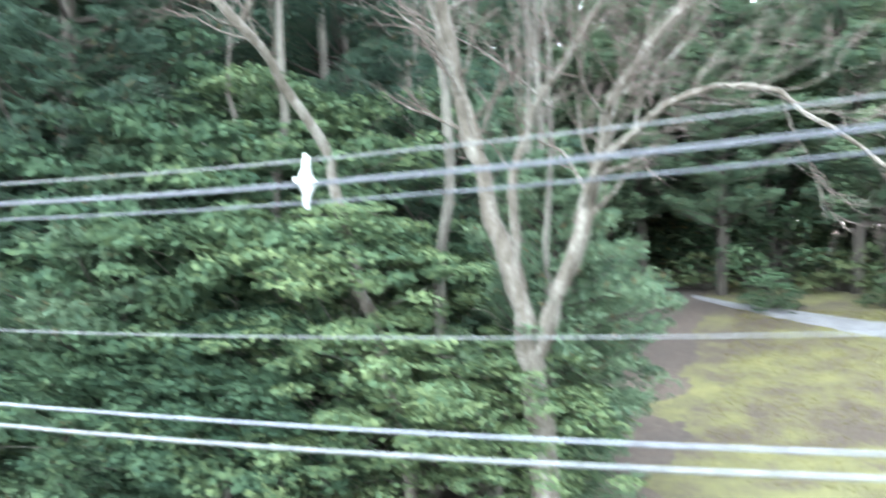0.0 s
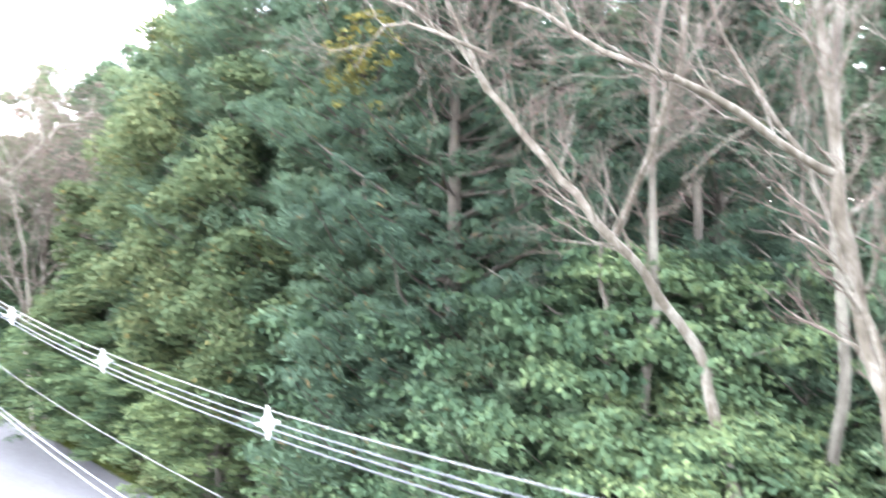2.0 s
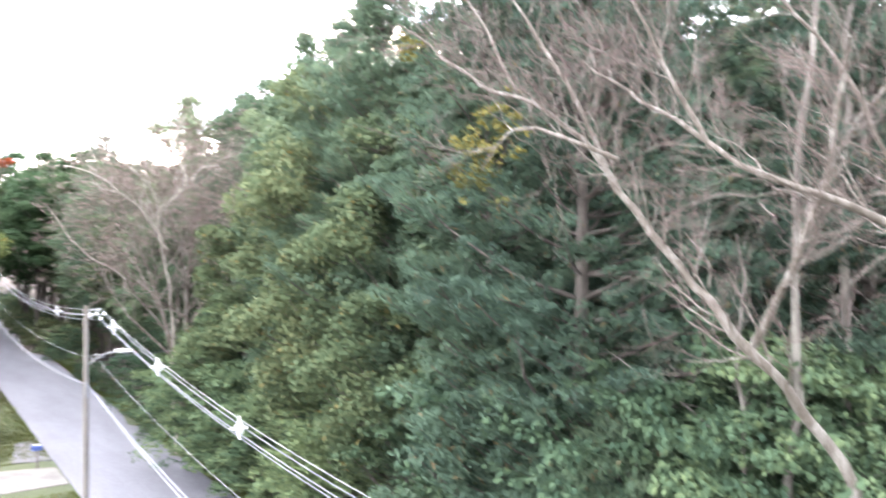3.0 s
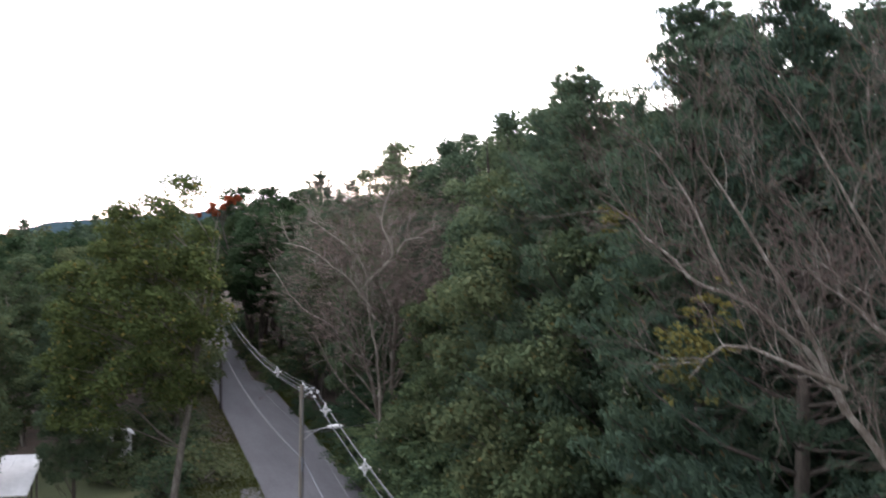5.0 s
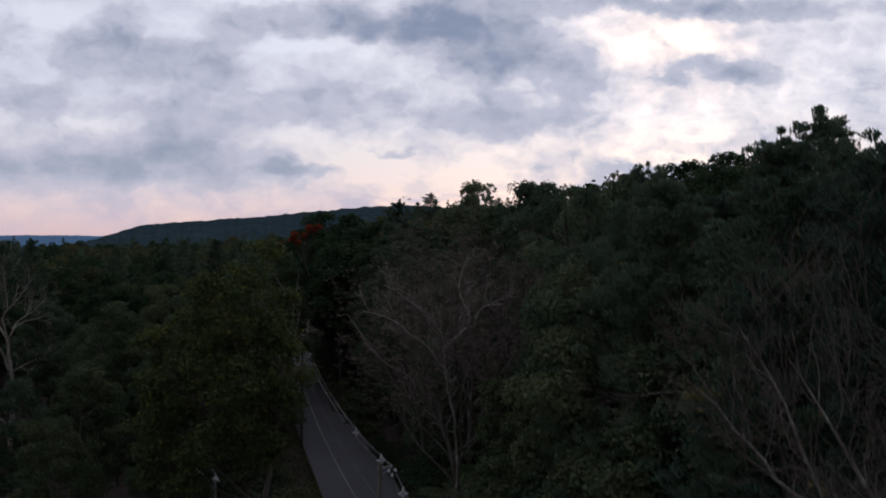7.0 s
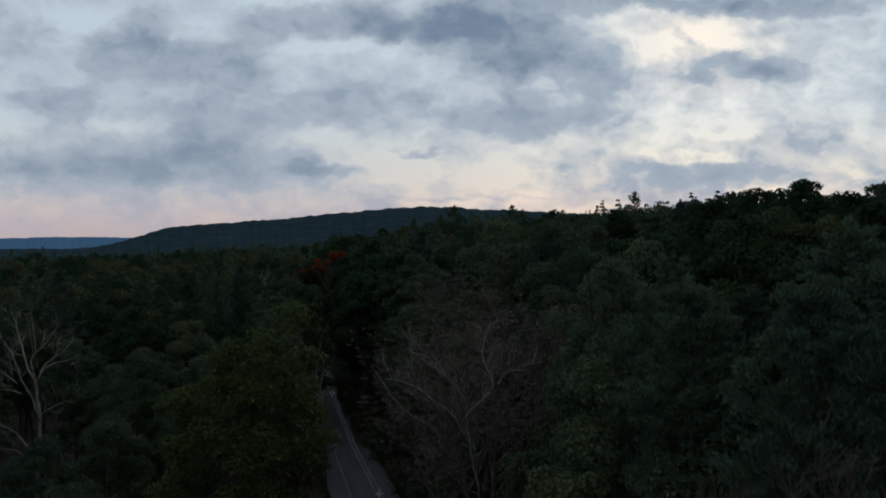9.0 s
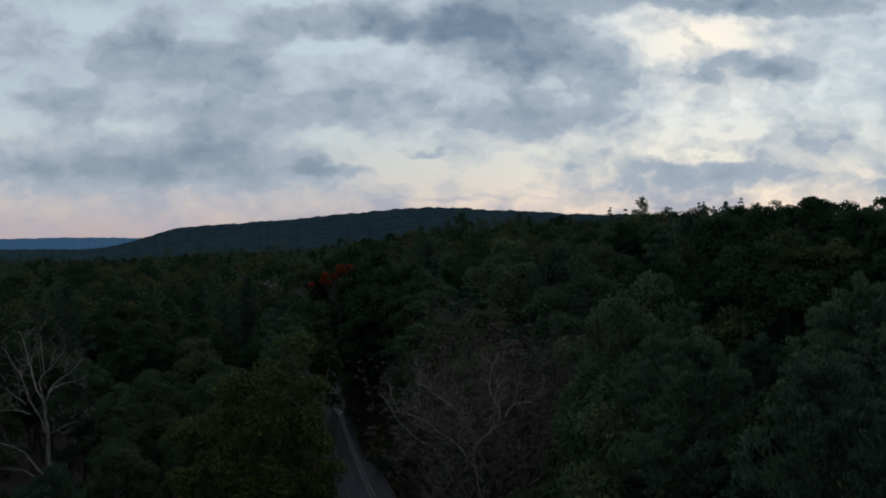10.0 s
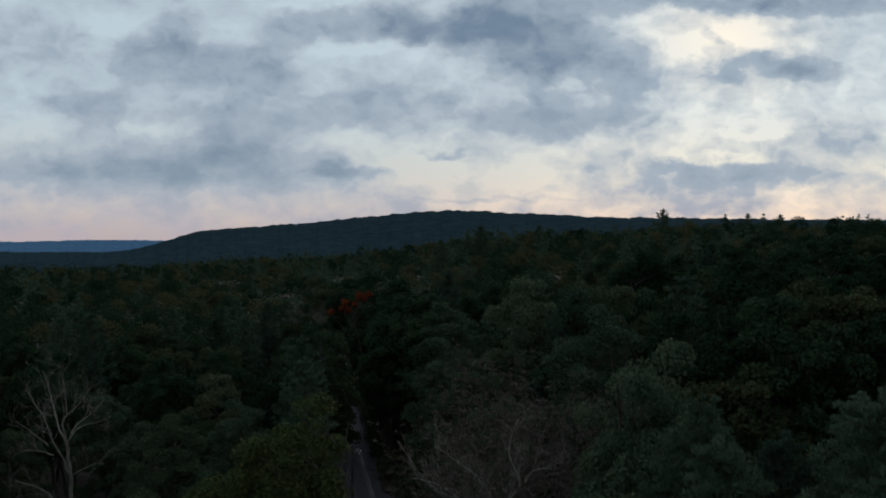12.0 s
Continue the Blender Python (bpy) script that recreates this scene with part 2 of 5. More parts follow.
POLE_TAR = surface("creosoted_pole_wood", [(0.3, (0.025, 0.022, 0.022)), (0.7, (0.06, 0.052, 0.05))], 3.0, (4, 4, 0.3), bump=0.6)
STEEL = surface("galvanised_steel", [(0.3, (0.22, 0.225, 0.23)), (0.7, (0.33, 0.335, 0.34))], 5.0, rough=0.55, bump=0.1, metal=0.3)
WIRE = surface("aluminium_wire", [(0.3, (0.08, 0.085, 0.092)), (0.7, (0.135, 0.14, 0.15))], 4.0, rough=0.6, bump=0.05)
CABLE = surface("grey_cable_sheath", [(0.3, (0.085, 0.09, 0.11)), (0.7, (0.14, 0.15, 0.18))], 4.0, rough=0.6, bump=0.05)
POWER_SHEATH = surface("dark_cable_sheath", [(0.3, (0.040, 0.044, 0.058)), (0.7, (0.075, 0.08, 0.10))], 4.0, rough=0.6, bump=0.05)
SPACER = surface("white_polyethylene", [(0.3, (0.42, 0.43, 0.44)), (0.7, (0.55, 0.56, 0.57))], 6.0, rough=0.5, bump=0.1)
ROOF_METAL = surface("white_roof_metal", [(0.3, (0.36, 0.37, 0.39)), (0.7, (0.48, 0.49, 0.51))], 0.7, (1, 0.4, 1), 0.5, 0.1)
WHITE_PAINT = surface("white_siding_paint", [(0.3, (0.40, 0.41, 0.42)), (0.7, (0.52, 0.53, 0.54))], 0.8, rough=0.6, bump=0.1)
DARK_POST = surface("dark_stained_post", [(0.3, (0.06, 0.05, 0.05)), (0.7, (0.12, 0.10, 0.10))], 3.0, rough=0.8, bump=0.3)
BLUE_PLASTIC = surface("blue_plastic", [(0.3, (0.020, 0.045, 0.16)), (0.7, (0.035, 0.07, 0.22))], 3.0, rough=0.5, bump=0.1)
ORANGE_PLASTIC = surface("orange_plastic", [(0.3, (0.75, 0.11, 0.03)), (0.7, (0.85, 0.16, 0.05))], 3.0, rough=0.5, bump=0.1)


# ---- helpers for meshes ----
def link_mesh(name, verts, faces, mat, parent=None, label="", smooth=False):
    me = bpy.data.meshes.new(name)
    me.from_pydata([tuple(v) for v in verts] if not isinstance(verts, np.ndarray) else verts.tolist(), [], faces if isinstance(faces, list) else faces.tolist())
    me.materials.append(mat)
    if smooth:
        me.polygons.foreach_set("use_smooth", [True] * len(me.polygons))
    me.update()
    ob = new(name, me)
    ob.parent = parent
    if label:
        ob["label"] = label
    return ob


def part(name, bm, mat, parent=None, label=""):
    """Links a bmesh as one mesh object under a thing or a part."""
    me = bpy.data.meshes.new(name)
    bm.to_mesh(me)
    bm.free()
    me.materials.append(mat)
    ob = new(name, me)
    ob.parent = parent
    if label:
        ob["label"] = label
    return ob


def thing(name, at, label, category, group="", turn=0.0):
    ob = new(name)
    ob.empty_display_size = 0.3
    ob.matrix_basis = pose(*at, 0, 0, turn)
    return tagged(ob, label, category, group)


def box(bm, x0, x1, y0, y1, z0, z1, bevel=0.0):
    made = bmesh.ops.create_cube(bm, size=1.0, matrix=Matrix.LocRotScale(((x0 + x1) / 2, (y0 + y1) / 2, (z0 + z1) / 2), None, (x1 - x0, y1 - y0, z1 - z0)))
    if bevel:
        edges = {e for v in made["verts"] for e in v.link_edges}
        bmesh.ops.bevel(bm, geom=list(edges), offset=bevel, segments=2, affect="EDGES", profile=0.6)


def cone(bm, a, b, r0, r1, sides=10):
    a, b = Vector(a), Vector(b)
    turn = (b - a).to_track_quat("Z", "Y")
    bmesh.ops.create_cone(bm, cap_ends=True, segments=sides, radius1=r0, radius2=r1, depth=(b - a).length, matrix=Matrix.LocRotScale((a + b) / 2, turn, None))


def tubes(paths, sides=5):
    """Tapered tubes along polylines: a list of (points, radii), as one set of vertices and faces."""
    verts, faces, base = [], [], 0
    ring = np.arange(sides) * 2 * np.pi / sides
    for pts, radii in paths:
        pts = np.asarray(pts, float)
        n = len(pts)
        along = np.gradient(pts, axis=0)
        along /= np.linalg.norm(along, axis=1, keepdims=True) + 1e-9
        ref = np.where(np.abs(along[:, 2:3]) > 0.9, [[1.0, 0, 0]], [[0, 0, 1.0]])
        u = np.cross(along, ref)
        u /= np.linalg.norm(u, axis=1, keepdims=True) + 1e-9
        v = np.cross(along, u)
        r = np.asarray(radii, float)[:, None, None]
        verts.append((pts[:, None] + r * (u[:, None] * np.cos(ring)[None, :, None] + v[:, None] * np.sin(ring)[None, :, None])).reshape(-1, 3))
        for i in range(n - 1):
            for k in range(sides):
                a, b = base + i * sides + k, base + i * sides + (k + 1) % sides
                faces.append((a, a + sides, b + sides, b))
        faces.append(tuple(base + (n - 1) * sides + k for k in range(sides)))
        base += n * sides
    return np.concatenate(verts), faces


def leaf_quads(rng, centres, radii, per, size, flat=0.55, upright=0.6, slim=0.62, dome=0.7, shell=0.0, ways=None, skin=0.33):
    """Leaves scattered round centres: kite-shaped blades, each an island of its own."""
    n = len(centres)
    c = np.repeat(np.asarray(centres, float), per, 0)
    r = np.repeat(np.broadcast_to(np.asarray(radii, float), (n,)), per)[:, None]
    off = rng.normal(size=(n * per, 3))
    off *= (rng.random((n * per, 1)) ** skin) / (np.linalg.norm(off, axis=1, keepdims=True) + 1e-9)
    out_ward = off / (np.linalg.norm(off, axis=1, keepdims=True) + 1e-9)
    flip = rng.random(n * per) < dome
    off[:, 2] = np.where(flip, np.abs(off[:, 2]), off[:, 2])
    out_ward[:, 2] = np.where(flip, np.abs(out_ward[:, 2]), out_ward[:, 2])
    off *= [1, 1, flat]
    p = c + off * r
    normal = rng.normal(size=(n * per, 3)) * (1 - upright) * 0.8 + np.array([0, 0, upright]) + 0.35 * off + shell * out_ward * [1, 1, 0.6]
    normal /= np.linalg.norm(normal, axis=1, keepdims=True) + 1e-9
    tip = rng.normal(size=(n * per, 3)) * 0.7 + off + np.array([0, 0, -0.15])
    if ways is not None:
        tip = 0.45 * tip + np.repeat(ways, per, 0)
    tip -= normal * (tip * normal).sum(1, keepdims=True)
    tip /= np.linalg.norm(tip, axis=1, keepdims=True) + 1e-9
    side = np.cross(normal, tip)
    s = size * (0.65 + 0.7 * rng.random((n * per, 1)))
    a, b = p - tip * s * 0.5, p + tip * s * 0.5
    m = p + tip * s * 0.08 - normal * s * 0.1
    quads = np.stack([a, m + side * s * slim * 0.5, b, m - side * s * slim * 0.5], 1).reshape(-1, 3)
    return quads, np.arange(len(quads)).reshape(-1, 4)


def wander(rng, a, d, length, steps, bend=0.25, lift=0.0):
    """A crooked line from a in direction d."""
    pts, d = [np.array(a, float)], np.array(d, float) / np.linalg.norm(d)
    for _ in range(steps):
        d = d + rng.normal(size=3) * bend / steps ** 0.5 + np.array([0, 0, lift / steps])
        d /= np.linalg.norm(d)
        pts.append(pts[-1] + d * length / steps)
    return np.array(pts), d


def fork(rng, out, tips, a, d, length, radius, level, kids=(3, 5), spread=0.7, lift=0.25, ratio=0.62, bend=0.35):
    """Branches that fork again and again, down to twigs."""
    steps = 6 if level > 1 else 4
    pts, _ = wander(rng, a, d, length, steps, bend, lift)
    end = radius * (0.45 if level else 0.3)
    out.setdefault(level, []).append((pts, np.linspace(radius, end, len(pts))))
    if level == 0:
        tips.append((pts[-1], pts[-1] - pts[0]))
        return
    for k in range(rng.integers(kids[0], kids[1] + 1)):
        f = 0.3 + 0.7 * (k + rng.random()) / kids[1]
        i = min(int(f * steps), steps - 1)
        at = pts[i] + (pts[i + 1] - pts[i]) * rng.random()
        dd = (pts[i + 1] - pts[i]) / (np.linalg.norm(pts[i + 1] - pts[i]) + 1e-9)
        turn = rng.normal(size=3)
        turn -= dd * (turn @ dd)
        turn /= np.linalg.norm(turn) + 1e-9
        angle = spread * (0.6 + 0.7 * rng.random())
        way_ = dd * math.cos(angle) + turn * math.sin(angle)
        r = np.interp(f, [0, 1], [radius, end]) * 0.55
        fork(rng, out, tips, at, way_, length * ratio * (0.7 + 0.5 * rng.random()), max(r, 0.007), level - 1, kids, spread, lift, ratio, bend)


def all_tubes(out):
    vs, fs, base = [], [], 0
    for level, paths in out.items():
        v, f_ = tubes(paths, 7 if level >= 3 else 5 if level == 2 else 3)
        vs.append(v)
        fs += [tuple(i + base for i in q) for q in f_]
        base += len(v)
    return np.concatenate(vs), fs


# ---- trees ----
def broadleaf(name, seed, height, radius, low, boughs, per, leaf, bark, leaves, label, stems=1, layered=0.0, trunk_r=None, gap=0.0, sub=5):
    """A broadleaved tree: trunk, limbs that reach to boughs in an uneven crown, and domed clumps of leaves on every bough."""
    rng = np.random.default_rng(seed)
    root = thing(name, (0, 0, 0), label, "tree")
    trunk_r = trunk_r or height * 0.012 + 0.04
    out, centres, sizes = {3: [], 1: []}, [], []
    tops = []
    for k in range(stems):
        lean = rng.normal(size=3) * (0.05 if stems == 1 else 0.16)
        pts, _ = wander(rng, (0, 0, -0.2), (lean[0], lean[1], 1), height * (0.9 if k == 0 else 0.78), 9, 0.12)
        out[3].append((pts, np.linspace(trunk_r, trunk_r * 0.14, len(pts)) * (1 if k == 0 else 0.7)))
        tops.append(pts)
    lobes = rng.normal(size=(9, 3))
    lobes /= np.linalg.norm(lobes, axis=1, keepdims=True)
    lobe_gain = rng.uniform(-0.30, 0.22, 9)
    mid_z, half = (low + height) / 2, (height - low) / 2
    made = 0
    while made < boughs:
        d = rng.normal(size=3)
        d /= np.linalg.norm(d)
        if rng.random() < 0.45:
            d[2] = abs(d[2])
        swell = 1 + float(((lobes @ d).clip(0) ** 3 * lobe_gain).sum())
        r = rng.random() ** (0.35 if rng.random() < 0.8 else 1.0)
        lift_ = d[2] if layered or d[2] < 0 else d[2] ** 0.75
        c = np.array([d[0] * radius * r, d[1] * radius * r, mid_z + lift_ * half * r]) * [swell, swell, 1]
        if layered:
            c[2] += (round(c[2] / layered) * layered - c[2]) * 0.75
        if gap and noise.noise(Vector(c) * 0.35 + Vector((seed, 0, 0))) < -gap:
            continue
        made += 1
        reach = np.hypot(c[0], c[1])
        size = radius * rng.uniform(0.20, 0.34)
        for j in range(sub):
            o = rng.normal(size=3) * [0.80, 0.80, 0.12] * size if layered else np.clip(rng.normal(size=3), -1.4, 1.4) * [0.62, 0.62, 0.40] * size
            o[2] -= 0.35 * np.hypot(o[0], o[1]) ** 2 / size
            centres.append(c + o)
            sizes.append(size * rng.uniform(0.40, 0.66))
        stem = tops[made % stems]
        z0 = np.clip(c[2] - 0.25 * height * rng.random() - 0.45 * reach, low * 0.6, height * 0.85)
        a = stem[int(np.argmin(np.abs(stem[:, 2] - z0)))]
        q = (a + c) / 2 + rng.normal(size=3) * 0.06 * reach + [0, 0, 0.08 * reach]
        rr = trunk_r * rng.uniform(0.08, 0.2)
        end = c - [0, 0, size * 0.2]
        out[1].append((np.array([a, (a + q) / 2 + rng.normal(size=3) * 0.08, q, (q + end) / 2 + rng.normal(size=3) * 0.1, end]), np.linspace(rr, 0.012, 5)))
    v, f_ = all_tubes(out)
    link_mesh("trunk", v, f_, bark, root, smooth=True)
    v, f_ = leaf_quads(rng, centres, sizes, per, leaf, 0.34 if layered else 0.75, 0.5, shell=0.25 if layered else 0.6)
    link_mesh("crown", v, f_, leaves, root)
    return root


def crowned(name, seed, height, radius, low, clumps, per, leaf, bark, leaves, label, trunk_r=None, stems=1, over=(0.0, 0.0), fork_at=0.0, waist=0.0, puffs=7, blunt=0.0):
    """A full-crowned tree: trunk, limbs, and rounded clumps of leaves that are themselves made of smaller puffs."""
    rng = np.random.default_rng(seed)
    root = thing(name, (0, 0, 0), label, "tree")
    trunk_r = trunk_r or height * 0.012 + 0.04
    out, centres, sizes = {3: [], 1: []}, [], []
    over = np.array([over[0], over[1], 0.0])
    tops = []
    for k in range(stems):
        a = k * 2.4 + rng.random()
        lean = np.array([math.cos(a), math.sin(a), 0]) * (0.05 if stems == 1 else 0.22) + over / height * 0.8
        start = (0, 0, -0.2) if k == 0 or not fork_at else tuple(np.array([np.interp(fork_at, tops[0][:, 2], tops[0][:, i]) for i in range(3)]))
        pts, _ = wander(rng, start, (lean[0], lean[1], 1), (height * (0.92 if k == 0 else 0.84) - start[2]), 9, 0.14)
        out[3].append((pts, np.linspace(trunk_r, trunk_r * 0.14, len(pts)) * (1 if k == 0 else 0.6)))
        tops.append(pts)
    mid_z, half = (low + height) / 2, (height - low) / 2
    for k in range(clumps):
        f = (k + 0.5) / clumps
        dz = 1 - 1.82 * f
        a = k * 2.39996 + rng.normal() * 0.25
        flat_ = math.sqrt(max(0.0, 1 - dz * dz)) ** (1 - blunt)
        d = np.array([math.cos(a) * flat_, math.sin(a) * flat_, dz])
        swell = 0.84 + 0.30 * noise.noise(Vector(d) * 1.6 + Vector((seed * 3.1, 0, 0))) + rng.normal() * 0.05
        if k % 6 == 5:
            swell *= 0.55
        size = radius * rng.uniform(0.24, 0.36)
        c = np.array([d[0] * (radius - size * 0.75), d[1] * (radius - size * 0.75), d[2] * (half - size * 0.6)]) * swell
        narrow = 1 - waist * max(0.0, -d[2])
        c = c * [narrow, narrow, 1] + over * (1.0 - 0.5 * d[2]) + [0, 0, mid_z]
        for j in range(puffs):
            o = rng.normal(size=3) + d * 0.6 + [0, 0, 0.35]
            o *= size * (0.58 if j else 0.0) / (np.linalg.norm(o) + 1e-9)
            centres.append(c + o * [1, 1, 0.8])
            sizes.append(size * (0.70 if j == 0 else rng.uniform(0.38, 0.60)))
        stem = tops[k % stems]
        reach = np.hypot(c[0], c[1])
        z0 = np.clip(c[2] - 0.2 * height * rng.random() - 0.4 * reach, low * 0.6, height * 0.85)
        a_ = stem[int(np.argmin(np.abs(stem[:, 2] - z0)))]
        q = (a_ + c) / 2 + rng.normal(size=3) * 0.07 * reach + [0, 0, 0.06 * reach]
        rr = trunk_r * rng.uniform(0.12, 0.28)
        out[1].append((np.array([a_, (a_ + q) / 2 + rng.normal(size=3) * 0.1, q, (q + c) / 2 + rng.normal(size=3) * 0.12, c]), np.linspace(rr, 0.015, 5)))
        for j in range(3):
            out[1].append((np.array([q, (q + centres[-1 - j]) / 2 + rng.normal(size=3) * 0.1, centres[-1 - j]]), [rr * 0.4, 0.015, 0.008]))
    v, f_ = all_tubes(out)
    link_mesh("trunk", v, f_, bark, root, smooth=True)
    v, f_ = leaf_quads(rng, centres, sizes, per, leaf, 0.82, 0.30, 0.66, dome=0.72, shell=0.75, skin=0.2)
    link_mesh("crown", v, f_, leaves, root)
    return root


def pine(name, seed, height, reach, low, step, per, leaf, label, ragged=0.25, tuft=0.42, slim=0.2):
    """A white pine: whorls of near-level limbs that carry flat sprays of needle tufts, and an upright leader."""
    rng = np.random.default_rng(seed)
    root = thing(name, (0, 0, 0), label, "tree")
    pts, _ = wander(rng, (0, 0, -0.2), (0, 0, 1), height, 10, 0.05)
    r0 = height * 0.012 + 0.05
    out, centres, sizes, ways = {3: [(pts, np.linspace(r0, 0.02, len(pts)))], 1: []}, [], [], []
    z, turn = low, 0.0
    while z < height - 0.9:
        f_ = (z - low) / (height - low)
        length = min(reach * (0.6 + 0.9 * f_ if f_ < 0.3 else 1.12 * (1 - f_) ** 0.62 + 0.12), 0.22 + 0.58 * (height - z))
        for k in range(5):
            if rng.random() < ragged:
                continue
            a = turn + k * 2 * np.pi / 5 + rng.normal() * 0.25
            ln = length * rng.uniform(0.55, 1.15)
            rise = 0.05 + 0.5 * f_ + rng.normal() * 0.10
            trunk_at = np.array([np.interp(z, pts[:, 2], pts[:, 0]), np.interp(z, pts[:, 2], pts[:, 1]), z])
            limb, _ = wander(rng, trunk_at, (math.cos(a), math.sin(a), rise), ln, 5, 0.20, 0.45)
            out[1].append((limb, np.linspace(0.02 + 0.013 * ln, 0.012, 6)))
            n = max(3, int(ln / tuft))
            for j in range(n):
                s = 0.30 + 0.70 * (j + rng.random()) / n
                c = np.array([np.interp(s * 5, range(6), limb[:, i]) for i in range(3)])
                wide = ln * 0.22 * math.sin(math.pi * min(1, s * 0.85)) + 0.15
                c = c + np.array([-math.sin(a), math.cos(a), 0]) * rng.normal() * wide * 0.7 + [0, 0, 0.08 + rng.normal() * 0.08]
                centres.append(c)
                sizes.append((0.30 + 0.28 * rng.random()) * (0.75 + tuft * 0.6) * min(1.0, 0.4 + 0.16 * (height - z)))
                ways.append(np.array([math.cos(a) * 0.7, math.sin(a) * 0.7, 0.55 + 0.7 * f_ + 0.5 * (s > 0.8)]))
        z += step * rng.uniform(0.7, 1.3) * min(1.0, 0.45 + 0.12 * (height - z))
        turn += 0.9
    for k in range(6):
        centres.append(pts[-1] - [0, 0, 0.35 * k])
        sizes.append(0.16 + 0.05 * k)
        ways.append(np.array([rng.normal() * 0.3, rng.normal() * 0.3, 1.4]))
    v, f_ = all_tubes(out)
    link_mesh("trunk", v, f_, BARK_DARK, root, smooth=True)
    v, f_ = leaf_quads(rng, centres, sizes, per, leaf, 0.62, 0.30, slim, shell=0.5, ways=np.array(ways))
    link_mesh("crown", v, f_, NEEDLES, root)
    return root


def limb_and_twigs(name, out, bark, twig_bark, root):
    """One limb with its larger branches, and its twigs as a part of it."""
    v, f_ = all_tubes({k: p for k, p in out.items() if k > 1 or len(out) == 1})
    limb = link_mesh(name, v, f_, bark, root, smooth=True)
    small = {k: p for k, p in out.items() if k < 2}
    if small and len(out) > 1:
        v, f_ = all_tubes(small)
        tagged(link_mesh("twigwork", v, f_, twig_bark, limb), "thin reddish-brown twigs" if twig_bark is TWIGS else "thin bare twigs", kind="stuff")
    return limb


def bare_tree(name, seed, height, limbs, level, bark, label, spread=0.65, lift=0.3, trunk_r=0.2, crown_from=0.35, leaves=None, per=6, leaf=0.12, lean=(0, 0), kids=(3, 5), reach=0.36, twigs=None):
    """A leafless tree: trunk, limbs, branches and twigs, with a few leaves left if asked."""
    rng = np.random.default_rng(seed)
    root = thing(name, (0, 0, 0), label, "tree")
    pts, _ = wander(rng, (0, 0, -0.2), (lean[0], lean[1], 1), height * 0.8, 8, 0.12)
    v, f_ = tubes([(pts, np.linspace(trunk_r, trunk_r * 0.25, len(pts)))], 8)
    link_mesh("trunk", v, f_, bark, root, smooth=True)
    tips = []
    for k in range(limbs):
        out = {}
        s = crown_from + (1 - crown_from) * (k + 0.5 * rng.random()) / limbs
        at = np.array([np.interp(s * 8, range(9), pts[:, i]) for i in range(3)])
        a = k * 2.4 + rng.normal() * 0.3
        fork(rng, out, tips, at, (math.cos(a), math.sin(a), 0.5 + 0.5 * s), height * reach * (1.25 - 0.6 * s), trunk_r * (0.5 - 0.35 * s), level, kids, spread, lift)
        limb_and_twigs("limb", out, bark, twigs or bark, root)
    if leaves:
        v, f_ = leaf_quads(rng, np.array([t[0] for t in tips]), 0.22, per, leaf)
        link_mesh("crown", v, f_, leaves, root)
    return root


def limbed_tree(name, seed, lines, bark, label, level, twig, every, leaves=None, sprays=(), twigs=None):
    """A bare tree whose main limbs follow given lines; smaller branches and twigs grow from them."""
    rng = np.random.default_rng(seed)
    root = thing(name, (0, 0, 0), label, "tree")
    tips = []
    for pts, r0, r1, bare in lines:
        out = {4: []}
        pts = np.array(pts, float)
        s = np.r_[0, np.cumsum(np.linalg.norm(np.diff(pts, axis=0), axis=1))]
        fine_s = np.linspace(0, s[-1], max(6, int(s[-1] / 0.45)))
        line = np.stack([np.interp(fine_s, s, pts[:, i]) for i in range(3)], 1)
        soft = line.copy()
        soft[1:-1] = (line[:-2] + line[1:-1] * 2 + line[2:]) / 4
        drift = np.cumsum(rng.normal(size=(len(line), 3)) * min(0.07, r0 * 0.5), 0)
        drift -= np.linspace(0, 1, len(line))[:, None] * drift[-1]
        soft += drift
        out[4].append((soft, np.linspace(r0, r1, len(soft)) * rng.uniform(0.9, 1.1, len(soft))))
        n = int(s[-1] * (1 - bare) / every)
        for k in range(n):
            f_ = bare + (1 - bare) * (k + rng.random()) / n
            i = min(int(f_ * (len(soft) - 1)), len(soft) - 2)
            dd = soft[i + 1] - soft[i]
            dd /= np.linalg.norm(dd)
            side = rng.normal(size=3) + [0, 0, 0.55]
            side -= dd * (side @ dd)
            side /= np.linalg.norm(side)
            rr = np.interp(f_, [0, 1], [r0, r1])
            fork(rng, out, tips, soft[i], dd * 0.7 + side * 0.8, twig * rng.uniform(0.5, 1.25), max(0.011, rr * 0.30), level, (3, 5), 0.6, 0.35, 0.66, 0.4)
        limb_and_twigs("limb" if root.children else "trunk", out, bark, twigs or bark, root)
    if leaves:
        for a, b_, wide, n in sprays:
            s = rng.random((n, 1))
            picked = np.array(a) * (1 - s) + np.array(b_) * s + rng.normal(size=(n, 3)) * wide
            v, f_ = leaf_quads(rng, picked, 0.22, 12, 0.15)
            tagged(link_mesh("leaf_spray", v, f_, leaves, root), "hanging spray of yellowed leaves", kind="stuff")
    return root


